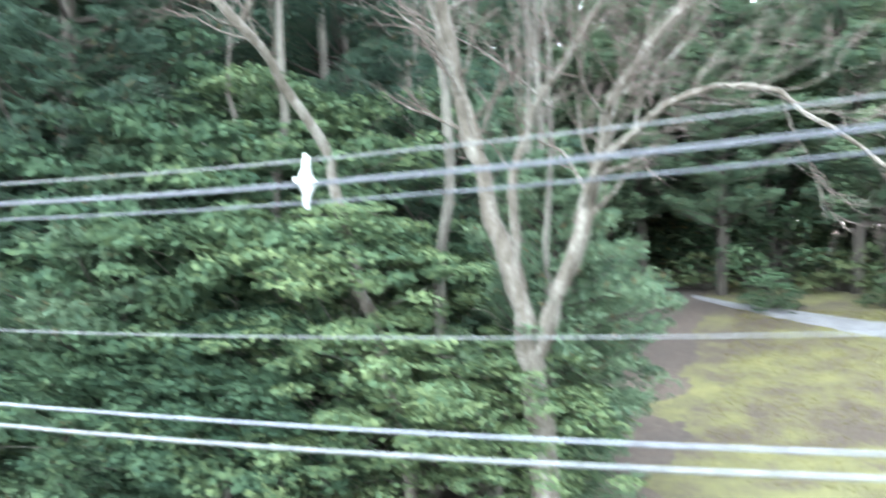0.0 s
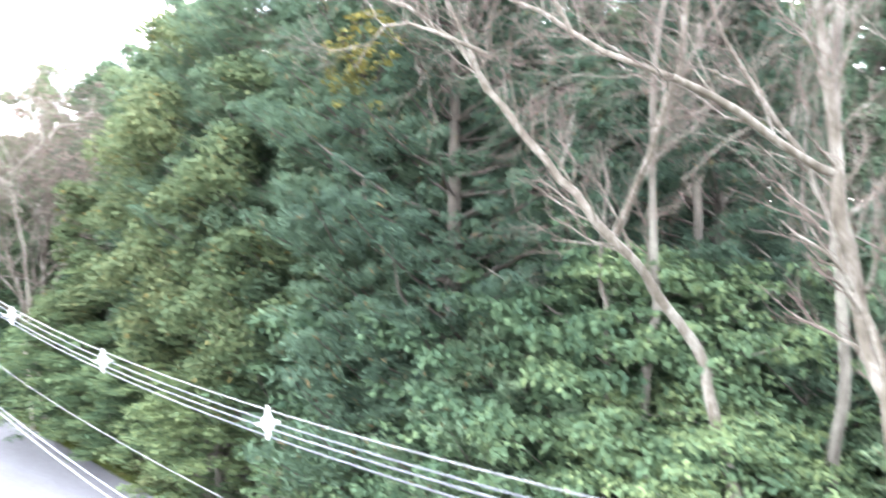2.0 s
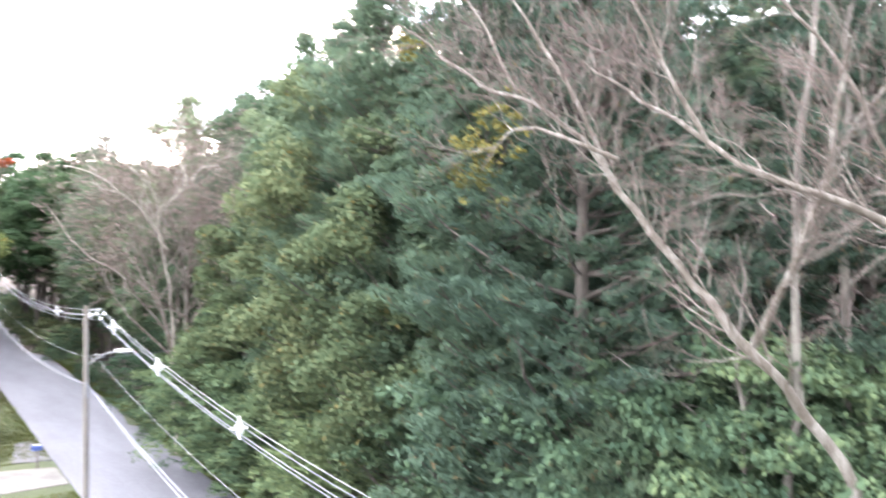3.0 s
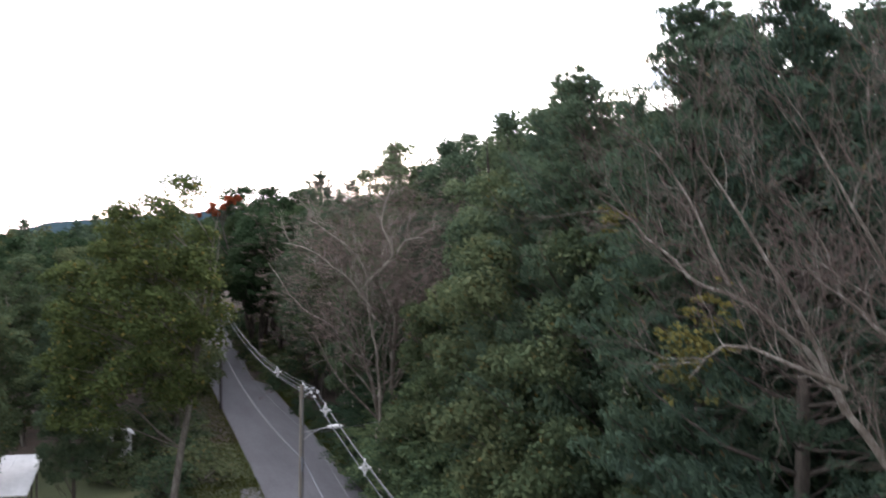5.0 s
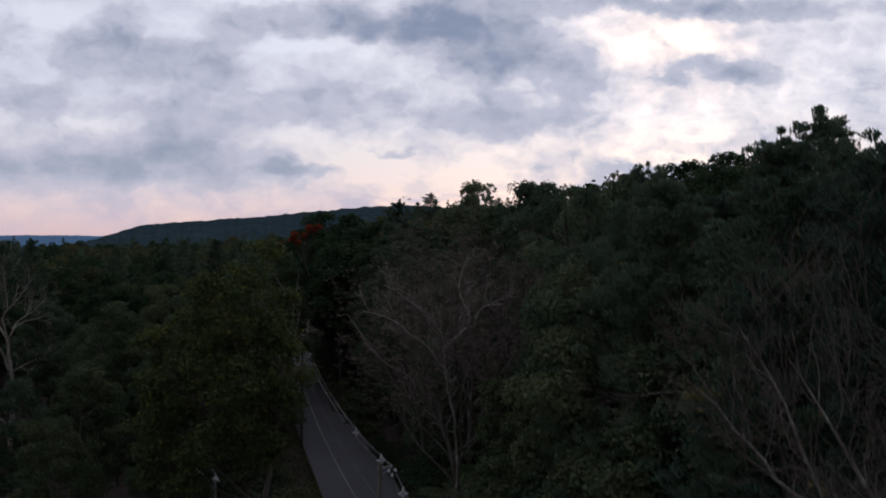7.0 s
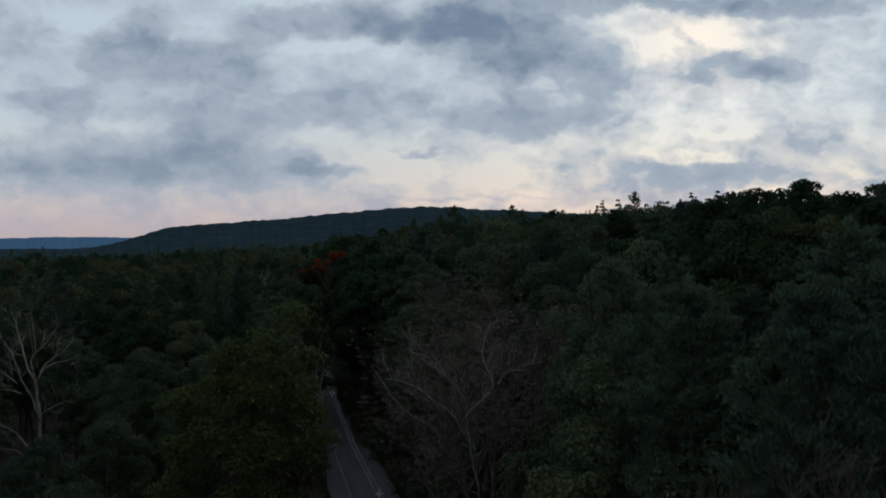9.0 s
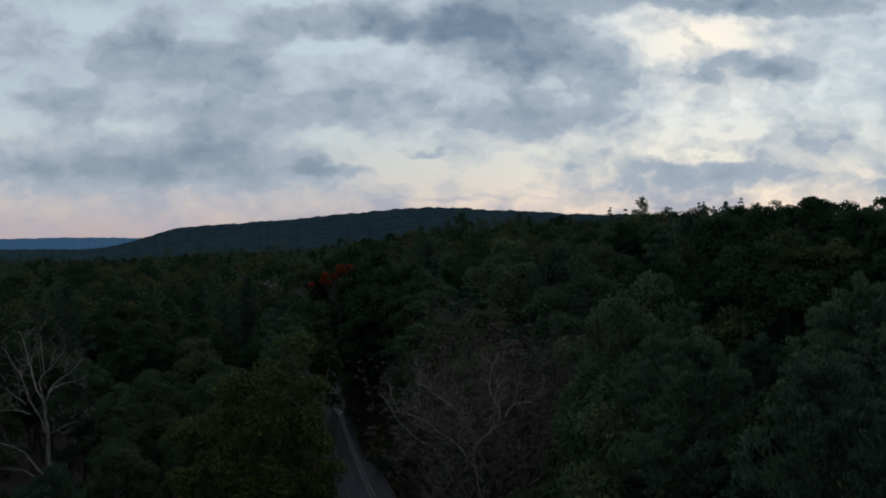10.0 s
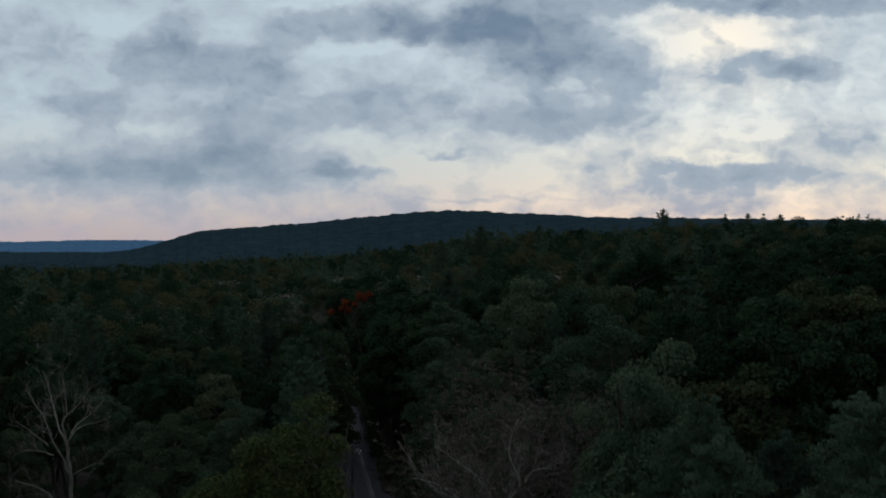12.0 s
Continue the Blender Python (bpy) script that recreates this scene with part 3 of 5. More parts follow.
def shrub(name, seed, height, radius, clumps, per, leaf, leaves, label):
    rng = np.random.default_rng(seed)
    root = thing(name, (0, 0, 0), label, "shrub")
    a = rng.random(clumps) * 6.283
    r = radius * rng.random(clumps) ** 0.5
    z = height * (0.12 + 0.88 * rng.random(clumps)) * (1 - 0.45 * (r / radius) ** 2)
    c = np.stack([np.cos(a) * r, np.sin(a) * r, z], 1)
    out = {1: [(np.array([[0.1 * math.cos(k), 0.1 * math.sin(k), -0.1], *[(p * [0.6, 0.6, 0.5])], p]), [0.03, 0.02, 0.008]) for k, p in enumerate(c)]}
    v, f_ = all_tubes(out)
    link_mesh("stem", v, f_, BARK_DARK, root)
    v, f_ = leaf_quads(rng, c, radius * 0.33, per, leaf)
    link_mesh("crown", v, f_, leaves, root)
    return root


# ---- ground ----
def smooth(a, b, v):
    s = min(1.0, max(0.0, (v - a) / (b - a)))
    return s * s * (3 - 2 * s)


CREST_AT = [-60, -22, -12, -8.7, -5.2, 2.1, 5.9, 11.7, 17.6, 21.4, 40, 70]
CREST_UP = [0, 0, 0, 20, 54, 78, 98, 119, 108, 100, 86, 0]


def land(x, y):
    """The lie of the land: flat by the road, a wooded slope on one side, a long hill far off."""
    r, az = math.hypot(x, y), math.degrees(math.atan2(x, y))
    slope = 20 * (1 - math.exp(-max(0.0, x - 22) / 58)) * smooth(4, 40, y) * (1 - smooth(350, 700, r))
    hill = float(np.interp(az, CREST_AT, CREST_UP)) * smooth(1300, 2450, r) * (1 - smooth(2700, 3600, r))
    low_side = 20 * smooth(1200, 2400, r) * (1 - smooth(-10, -4, az))
    far = (20 + low_side) * smooth(3500, 4250, r) * (0.85 + 0.15 * math.sin(az * 0.45))
    yard = 4 * smooth(22, 58, x) * (1 - smooth(4, 40, y)) * (1 - smooth(100, 300, r))
    dip = 8 * smooth(230, 650, r) * (1 - smooth(-12, 2, az)) * (1 - smooth(900, 1500, r))
    return slope + hill + far + yard - low_side - dip - 21 * smooth(450, 1500, r)


def ground_sheet():
    rings = [0, 3, 6, 9, 12, 15, 18, 21, 24, 28, 32, 37, 43, 50, 58, 68, 80, 95, 115, 140, 170, 210, 260, 330, 420, 540, 700, 900, 1150, 1500, 1900, 2300, 2700, 3200, 3800, 4700]
    n = 120
    verts, faces = [(0, 0, 0)], []
    for r in rings[1:]:
        for k in range(n):
            a = 2 * math.pi * k / n
            x, y = r * math.sin(a), r * math.cos(a)
            z = land(x, y)
            if 16 < x < 120 and y > 6:
                z += 0.25 * noise.noise(Vector((x * 0.2, y * 0.2, 0)))
            verts.append((x, y, z))
    faces += [(0, 1 + (k + 1) % n, 1 + k) for k in range(n)]
    for i in range(len(rings) - 2):
        for k in range(n):
            a, b = 1 + i * n + k, 1 + i * n + (k + 1) % n
            faces.append((a, b, b + n, a + n))
    m, t, s = material("ground_cover")
    where = node(t, "ShaderNodeTexCoord").outputs["Object"]
    xyz = node(t, "ShaderNodeSeparateXYZ", i0=where)
    wob = op(t, "MULTIPLY_ADD", node(t, "ShaderNodeTexNoise", i0=where, i2=0.25, i3=4.0).outputs[0], 8.0, -4.0)
    fine_n = node(t, "ShaderNodeTexNoise", i0=where, i2=6.0, i3=6.0, i4=0.7).outputs[0]
    broad = node(t, "ShaderNodeTexNoise", i0=where, i2=0.16, i3=4.0).outputs[0]
    f = op(t, "MULTIPLY_ADD", broad, 0.55, op(t, "MULTIPLY", fine_n, 0.45))
    f = op(t, "MULTIPLY_ADD", f, 1.8, -0.4)
    grass = ramp(t, f, [(0.3, (0.018, 0.027, 0.007)), (0.5, (0.032, 0.043, 0.012)), (0.7, (0.052, 0.060, 0.020))])
    lawn = ramp(t, op(t, "ADD", f, op(t, "MULTIPLY_ADD", node(t, "ShaderNodeTexNoise", i0=where, i2=0.7, i3=3.0).outputs[0], 0.8, -0.4)), [(0.3, (0.030, 0.020, 0.013)), (0.42, (0.046, 0.036, 0.017)), (0.55, (0.062, 0.059, 0.018)), (0.78, (0.090, 0.084, 0.027))])
    litter = ramp(t, f, [(0.3, (0.018, 0.012, 0.010)), (0.5, (0.038, 0.026, 0.020)), (0.72, (0.064, 0.044, 0.034))])
    x_off = op(t, "ADD", xyz.outputs[0], wob)
    y_off = op(t, "ADD", xyz.outputs[1], wob)
    woods = op(t, "GREATER_THAN", op(t, "ADD", xyz.outputs[0], op(t, "MULTIPLY", wob, 0.18)), 16.2)
    woods = op(t, "MAXIMUM", woods, op(t, "GREATER_THAN", y_off, 72.0))
    woods = op(t, "MAXIMUM", woods, op(t, "LESS_THAN", x_off, -16.0))
    open_ground = op(t, "MULTIPLY", op(t, "LESS_THAN", y_off, 3.0), op(t, "GREATER_THAN", x_off, 20.5))
    c = mixed(t, woods, grass, litter)
    c = mixed(t, open_ground, c, lawn)
    t.links.new(c, s.inputs["Base Color"])
    s.inputs["Roughness"].default_value = 0.95
    relief(t, s, fine_n, 0.8, 0.06)
    ob = link_mesh("ground", np.array(verts), faces, m, smooth=True)
    return tagged(ob, "grass verge, mown yellowish lawn and brown leaf litter", "ground", kind="structure")


ground_sheet()


def road_x(y):
    return 11.55 + 0.0006 * np.maximum(0.0, y - 120) ** 2


def strip(name, mat, middle, half, y0, y1, step, z, thick, label, category):
    """A paved strip with a low edge that follows a line along the road."""
    verts, faces = [], []
    ys = np.arange(y0, y1 + 0.1, step)
    for i, y in enumerate(ys):
        c = middle(y)
        w = half + 0.10 * noise.noise(Vector((0, y * 0.35, 1.0)))
        w2 = half + 0.10 * noise.noise(Vector((5, y * 0.35, 1.0)))
        verts += [(c - w - 0.12, y, z - thick), (c - w, y, z), (c, y, z + 0.05), (c + w2, y, z), (c + w2 + 0.12, y, z - thick)]
        if i:
            a = 5 * (i - 1)
            faces += [(a + k, a + k + 1, a + k + 6, a + k + 5) for k in range(4)]
    ob = link_mesh(name, np.array(verts), faces, mat)
    return tagged(ob, label, category, kind="structure")


strip("road", ASPHALT, road_x, 3.2, -60, 184, 1.5, 0.03, 0.08, "pale grey worn asphalt country road without lines", "road")


def pad(name, mat, corners, z, label):
    """A driveway or path: an uneven paved sheet with a low edge."""
    bm = bmesh.new()
    n = len(corners)
    ring = []
    for i in range(n):
        a, b = Vector(corners[i]), Vector(corners[(i + 1) % n])
        for k in range(6):
            p = a.lerp(b, k / 6)
            ring.append(bm.verts.new((p.x + 0.15 * noise.noise(Vector((p.x, p.y, 2))), p.y + 0.15 * noise.noise(Vector((p.x, p.y, 7))), z)))
    top = bm.faces.new(ring)
    low = bmesh.ops.extrude_face_region(bm, geom=[top])
    bmesh.ops.translate(bm, verts=[v for v in low["geom"] if isinstance(v, bmesh.types.BMVert)], vec=(0, 0, -0.1))
    bmesh.ops.recalc_face_normals(bm, faces=bm.faces)
    ob = part(name, bm, mat)
    return tagged(ob, label, "driveway", kind="structure")


pad("driveway", GRAVEL, [(-14, 46.5), (8.2, 47.5), (8.2, 51.3), (4.5, 52.0), (-14, 52.5)], 0.045, "pale gravel driveway that meets the road")
pad("driveway", PATCH, [(6.1, 53.3), (8.4, 53.0), (8.4, 58.6), (6.9, 58.2)], 0.05, "dark asphalt apron beside the road")
def lawn_path():
    """A worn gravel path that runs over the sloping lawn."""
    verts, faces = [], []
    line = np.array([(48.6, 4.5), (46.6, 2.1), (44.9, -0.6), (43.4, -3.1), (42.6, -4.7), (41.0, -9.0), (40.0, -16.0)])
    half = [0.35, 0.65, 1.15, 1.45, 1.6, 1.7, 1.7]
    s = np.linspace(0, len(line) - 1, 49)
    for i, a in enumerate(s):
        x, y, w = (float(np.interp(a, range(len(line)), q)) for q in (line[:, 0], line[:, 1], half))
        for k in range(5):
            px = x + w * (k - 2) / 2 + 0.12 * noise.noise(Vector((k * 3.0, y * 1.2, 0)))
            verts.append((px, y, land(px, y) + (0.06 if 0 < k < 4 else -0.02)))
        if i:
            b = 5 * (i - 1)
            faces += [(b + k, b + k + 1, b + k + 6, b + k + 5) for k in range(4)]
    tagged(link_mesh("path", np.array(verts), faces, PATH_GRAVEL), "grey gravel path across the lawn", "path", kind="structure")


lawn_path()
pad("driveway", GRAVEL, [(14.7, 96), (19.5, 99.5), (20.5, 103.5), (14.6, 103)], 0.06, "sandy driveway mouth among the trees")


# ---- poles and wires ----
POLES = [-14.5, 42.5, 85.8, 129.0]
POLE_X = 8.1


def utility_pole(y, mat, label, lamp=False):
    root = thing("utility_pole", (POLE_X, y, 0), label, "utility pole", "roadside poles")
    bm = bmesh.new()
    cone(bm, (0, 0, -0.3), (0, 0, 9.9), 0.155, 0.105, 14)
    part("shaft", bm, mat, root)
    bm = bmesh.new()
    cone(bm, (0.08, 0, 9.25), (0.66, 0, 9.72), 0.03, 0.025, 8)
    cone(bm, (0.08, 0, 9.65), (0.68, 0, 9.74), 0.03, 0.025, 8)
    box(bm, -0.13, 0.13, -0.03, 0.03, 9.60, 9.68, 0.01)
    part("bracket", bm, STEEL, root, "galvanised steel top bracket")
    for dx, z in ((0.49, 9.44), (0.83, 9.44), (0.66, 9.20)):
        bm = bmesh.new()
        for k in range(3):
            cone(bm, (dx, 0, z + 0.05 * k), (dx, 0, z + 0.055 + 0.05 * k), 0.085 - 0.012 * k, 0.055 - 0.012 * k, 10)
        part("insulator", bm, SPACER, root, "white ribbed insulator")
    bm = bmesh.new()
    box(bm, -0.05, 0.05, -0.24, -0.14, 5.5, 6.25, 0.02)
    cone(bm, (0.03, -0.16, 0.4), (0.03, -0.13, 9.2), 0.018, 0.018, 6)
    part("ground_wire_cover", bm, CABLE, root, "grey riser and cover strip")
    if lamp:
        arm = [(0.1, 0, 7.05), (0.5, 0.1, 7.35), (1.0, 0.25, 7.52), (1.45, 0.35, 7.55)]
        v, f_ = tubes([(arm, [0.03] * 4), ([(0.1, 0, 7.45), (0.5, 0.1, 7.5), (0.8, 0.2, 7.46)], [0.02] * 3)], 8)
        link_mesh("lamp_arm", v, f_, STEEL, root, "curved steel lamp arm", True)
        bm = bmesh.new()
        bmesh.ops.create_uvsphere(bm, u_segments=16, v_segments=8, radius=1.0, matrix=Matrix.LocRotScale((1.85, 0.45, 7.55), Euler((0, 0.05, 0.22)), (0.48, 0.17, 0.11)))
        part("lamp_head", bm, SPACER, root, "pale cobra-head street lamp housing")
        bm = bmesh.new()
        bmesh.ops.create_uvsphere(bm, u_segments=12, v_segments=6, radius=1.0, matrix=Matrix.LocRotScale((2.0, 0.48, 7.47), None, (0.2, 0.13, 0.09)))
        part("lens", bm, CABLE, root, "unlit lamp lens")
    return root


utility_pole(POLES[0], POLE_WOOD, "weathered grey wooden utility pole at the roadside")
utility_pole(POLES[1], POLE_WOOD, "weathered grey wooden utility pole with a street lamp", True)
utility_pole(POLES[2], POLE_TAR, "dark creosoted wooden utility pole on the grass verge")
utility_pole(POLES[3], POLE_TAR, "dark creosoted wooden utility pole on the grass verge")


def sagged(y0, y1, z0, z1, sag, x0, x1, n=28):
    s = np.linspace(0, 1, n)
    return np.stack([x0 + (x1 - x0) * s, y0 + (y1 - y0) * s, z0 + (z1 - z0) * s - 4 * sag * s * (1 - s)], 1)


SAGS = [2.05, 1.0, 1.0]
for (y0, y1), sag in zip(zip(POLES, POLES[1:]), SAGS):
    for name, dx, dz, r, mat, label in (
        ("messenger_wire", 0.66, 9.74, 0.012, WIRE, "bare bright messenger wire strung between poles"),
        ("power_cable", 0.49, 9.44, 0.016, POWER_SHEATH, "grey covered power cable hung from spacers"),
        ("power_cable", 0.83, 9.44, 0.016, POWER_SHEATH, "grey covered power cable hung from spacers"),
        ("power_cable", 0.66, 9.20, 0.016, POWER_SHEATH, "grey covered power cable hung from spacers"),
        ("telephone_cable", 0.12, 6.04, 0.026, WIRE, "thick pale telephone cable slung low between poles"),
        ("telephone_cable", 0.10, 6.06, 0.02, CABLE, "grey telephone cable slung low between poles"),
        ("neutral_wire", 0.55, 7.25, 0.010, WIRE, "thin twisted bare wire between poles"),
    ):
        low = sag * (0.91 if dz == 6.04 else 0.765 if dz == 6.06 else 0.86 if dz < 8 else 1.0)
        pts = sagged(y0, y1, dz, dz, low, POLE_X + dx, POLE_X + dx)
        v, f_ = tubes([(pts, [r] * len(pts))], 6)
        tagged(link_mesh(name, v, f_, mat, smooth=True), label, "wire", "roadside wires")


def spacer(y, z):
    root = thing("cable_spacer", (POLE_X + 0.66, y, z), "white plastic diamond-shaped cable spacer on a wire", "spacer", "cable spacers")
    bm = bmesh.new()
    ring = [(0, 0, -0.03), (-0.15, 0, -0.28), (0, 0, -0.50), (0.15, 0, -0.28)]
    for a, b in zip(ring, ring[1:] + ring[:1]):
        cone(bm, a, b, 0.028, 0.028, 6)
    cone(bm, (-0.15, 0, -0.28), (0.15, 0, -0.28), 0.026, 0.026, 6)
    cone(bm, (0, 0, 0.02), (0, 0, -0.52), 0.03, 0.03, 6)
    part("diamond_frame", bm, SPACER, root)
    for at in ring:
        bm = bmesh.new()
        out_ = Vector(at) - Vector((0, 0, -0.3))
        out_.normalize()
        cone(bm, Vector(at) - out_ * 0.03, Vector(at) + out_ * 0.11, 0.05, 0.03, 8)
        part("clamp", bm, SPACER, root)
    return root


first = None
for (y0, y1), sag, ys in zip(zip(POLES, POLES[1:]), SAGS, ((-4.3, 5.0, 14.6, 23.6, 32.4, 39.8), (45.6, 54.5), ())):
    for y in ys:
        s = (y - y0) / (y1 - y0)
        z = 9.74 - 4 * sag * s * (1 - s)
        if first is None:
            first = spacer(y, z)
        else:
            copy_thing(first, pose(POLE_X + 0.66, y, z))
v, f_ = tubes([(np.array([(POLE_X + 0.1, 42.6, 7.3), (14, 46, 7.0), (22, 50, 7.1)]), [0.01] * 3)], 5)
tagged(link_mesh("service_wire", v, f_, CABLE), "thin grey service wire crossing the road", "wire")


# ---- yard things ----
def carport():
    root = thing("carport", (-8.6, 56.3, 0), "open carport with a white metal roof and dark posts", "carport")
    bm = bmesh.new()
    box(bm, -2.9, 2.9, -4.6, 4.6, 2.95, 3.03, 0.01)
    for k in range(12):
        box(bm, -2.85 + k * 0.515, -2.81 + k * 0.515, -4.58, 4.58, 3.03, 3.06)
    bmesh.ops.transform(bm, matrix=Matrix.Rotation(radians(2.5), 4, "Y"), verts=bm.verts)
    part("roof", bm, ROOF_METAL, root, "white ribbed metal roof")
    for x in (-2.6, 2.6):
        for y in (-4.3, -1.4, 1.4, 4.3):
            bm = bmesh.new()
            box(bm, x - 0.06, x + 0.06, y - 0.06, y + 0.06, -0.1, 2.95 - x * 0.04, 0.01)
            part("post", bm, DARK_POST, root)
        bm = bmesh.new()
        box(bm, x - 0.05, x + 0.05, -4.5, 4.5, 2.72 - x * 0.04, 2.93 - x * 0.04, 0.01)
        part("beam", bm, DARK_POST, root)


def shed():
    root = thing("garden_shed", (-1.9, 69.0, 0), "small white-sided shed under the trees", "shed", turn=8)
    bm = bmesh.new()
    box(bm, -1.5, 1.5, -1.6, 1.6, -0.1, 2.3)
    part("wall", bm, WHITE_PAINT, root)
    for k in range(9):
        bm = bmesh.new()
        box(bm, -1.52, 1.52, -1.63, -1.60, 0.05 + 0.25 * k, 0.27 + 0.25 * k, 0.006)
        part("siding_board", bm, WHITE_PAINT, root)
    bm = bmesh.new()
    for side in (-1, 1):
        made = bmesh.ops.create_cube(bm, size=1.0, matrix=Matrix.Translation((side * 0.85, 0, 2.75)) @ Matrix.Rotation(side * radians(28), 4, "Y") @ Matrix.Diagonal((2.0, 3.6, 0.07, 1)))
    part("roof", bm, ROOF_METAL, root)
    bm = bmesh.new()
    box(bm, -0.45, 0.45, -1.66, -1.63, 0.0, 1.9, 0.01)
    part("door", bm, DARK_POST, root)


def mailbox():
    root = thing("mailbox", (7.25, 51.6, 0), "dark blue mailbox with a white top on a post", "mailbox")
    bm = bmesh.new()
    box(bm, -0.05, 0.05, -0.05, 0.05, -0.1, 1.05, 0.01)
    part("post", bm, DARK_POST, root)
    bm = bmesh.new()
    box(bm, -0.30, 0.24, -0.12, 0.12, 1.05, 1.24, 0.02)
    bmesh.ops.create_cone(bm, cap_ends=True, segments=16, radius1=0.12, radius2=0.12, depth=0.54, matrix=Matrix.LocRotScale((-0.03, 0, 1.24), Euler((0, radians(90), 0)), None))
    part("box", bm, BLUE_PLASTIC, root)
    bm = bmesh.new()
    box(bm, -0.2, 0.14, -0.09, 0.09, 1.345, 1.375, 0.01)
    part("top_plate", bm, WHITE_PAINT, root, "white top plate")


def bin_and_cone():
    root = thing("wheeled_bin", (1.55, 54.2, 0), "dark blue wheeled plastic bin on the grass", "bin")
    bm = bmesh.new()
    bmesh.ops.create_cone(bm, cap_ends=True, segments=4, radius1=0.36, radius2=0.45, depth=0.95, matrix=Matrix.LocRotScale((0, 0, 0.5), Euler((0, 0, radians(45))), None))
    part("body", bm, BLUE_PLASTIC, root)
    bm = bmesh.new()
    box(bm, -0.34, 0.34, -0.36, 0.36, 0.98, 1.06, 0.02)
    part("lid", bm, BLUE_PLASTIC, root)
    for x in (-0.25, 0.25):
        bm = bmesh.new()
        cone(bm, (x - 0.03, 0.3, 0.1), (x + 0.03, 0.3, 0.1), 0.1, 0.1, 12)
        part("wheel", bm, DARK_POST, root)
    root = thing("traffic_cone", (2.05, 53.4, 0), "orange plastic traffic cone on the grass", "cone")
    bm = bmesh.new()
    cone(bm, (0, 0, 0.04), (0, 0, 0.75), 0.17, 0.035, 16)
    part("cone_body", bm, ORANGE_PLASTIC, root)
    bm = bmesh.new()
    box(bm, -0.22, 0.22, -0.22, 0.22, 0.0, 0.05, 0.01)
    part("base", bm, ORANGE_PLASTIC, root)


carport(), shed(), mailbox(), bin_and_cone()


# ---- far woods ----
def hill_woods():
    """The wooded plain and hills far off: a sheet of crowns, rough at the size of trees."""
    rings = [820 * 1.0075 ** k for k in range(234)]
    azs = np.radians(np.linspace(-30, 62, 620))
    verts = []
    rng = np.random.default_rng(76)
    for r0 in rings:
        for a in azs:
            r = r0 * (1 + 0.003 * noise.noise(Vector((a * 60, r0 * 0.01, 0))))
            x, y = r * math.sin(a), r * math.cos(a)
            w = max(15.0, r * 0.0105)
            bump = noise.noise(Vector((x / w, y / w, 0))) + 0.6 * noise.noise(Vector((x / w * 2.1, y / w * 2.1, 4)))
            verts.append((x, y, land(x, y) + 12 + 3.6 * bump + 2.2 * rng.random() + 3.0 * noise.noise(Vector((x / 120, y / 120, 2)))))
    n = len(azs)
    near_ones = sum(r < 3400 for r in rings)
    # Aerial haze is mixed into these leaf colours as blue, stronger on the ridge.
    m = foliage("haze_tinted_woods", (0.014, 0.028, 0.036), (0.030, 0.053, 0.066), (0.058, 0.088, 0.098), gloss=0.95, shine_=0.0, patch_scale=0.035)
    blue = foliage("ridge_haze_tint", (0.095, 0.195, 0.330), (0.120, 0.235, 0.385), (0.145, 0.265, 0.430), gloss=0.95, shine_=0.0, patch_scale=0.012)
    for first_ring, last_ring, mat, label in ((0, near_ones, m, "dark wooded plain and long hill far off"), (near_ones - 1, len(rings), blue, "ridge on the horizon with blue haze tinted into its colour")):
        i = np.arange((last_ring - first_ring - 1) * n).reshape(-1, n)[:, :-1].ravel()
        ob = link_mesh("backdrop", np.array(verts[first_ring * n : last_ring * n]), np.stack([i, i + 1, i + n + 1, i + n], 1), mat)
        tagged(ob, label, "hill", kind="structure")


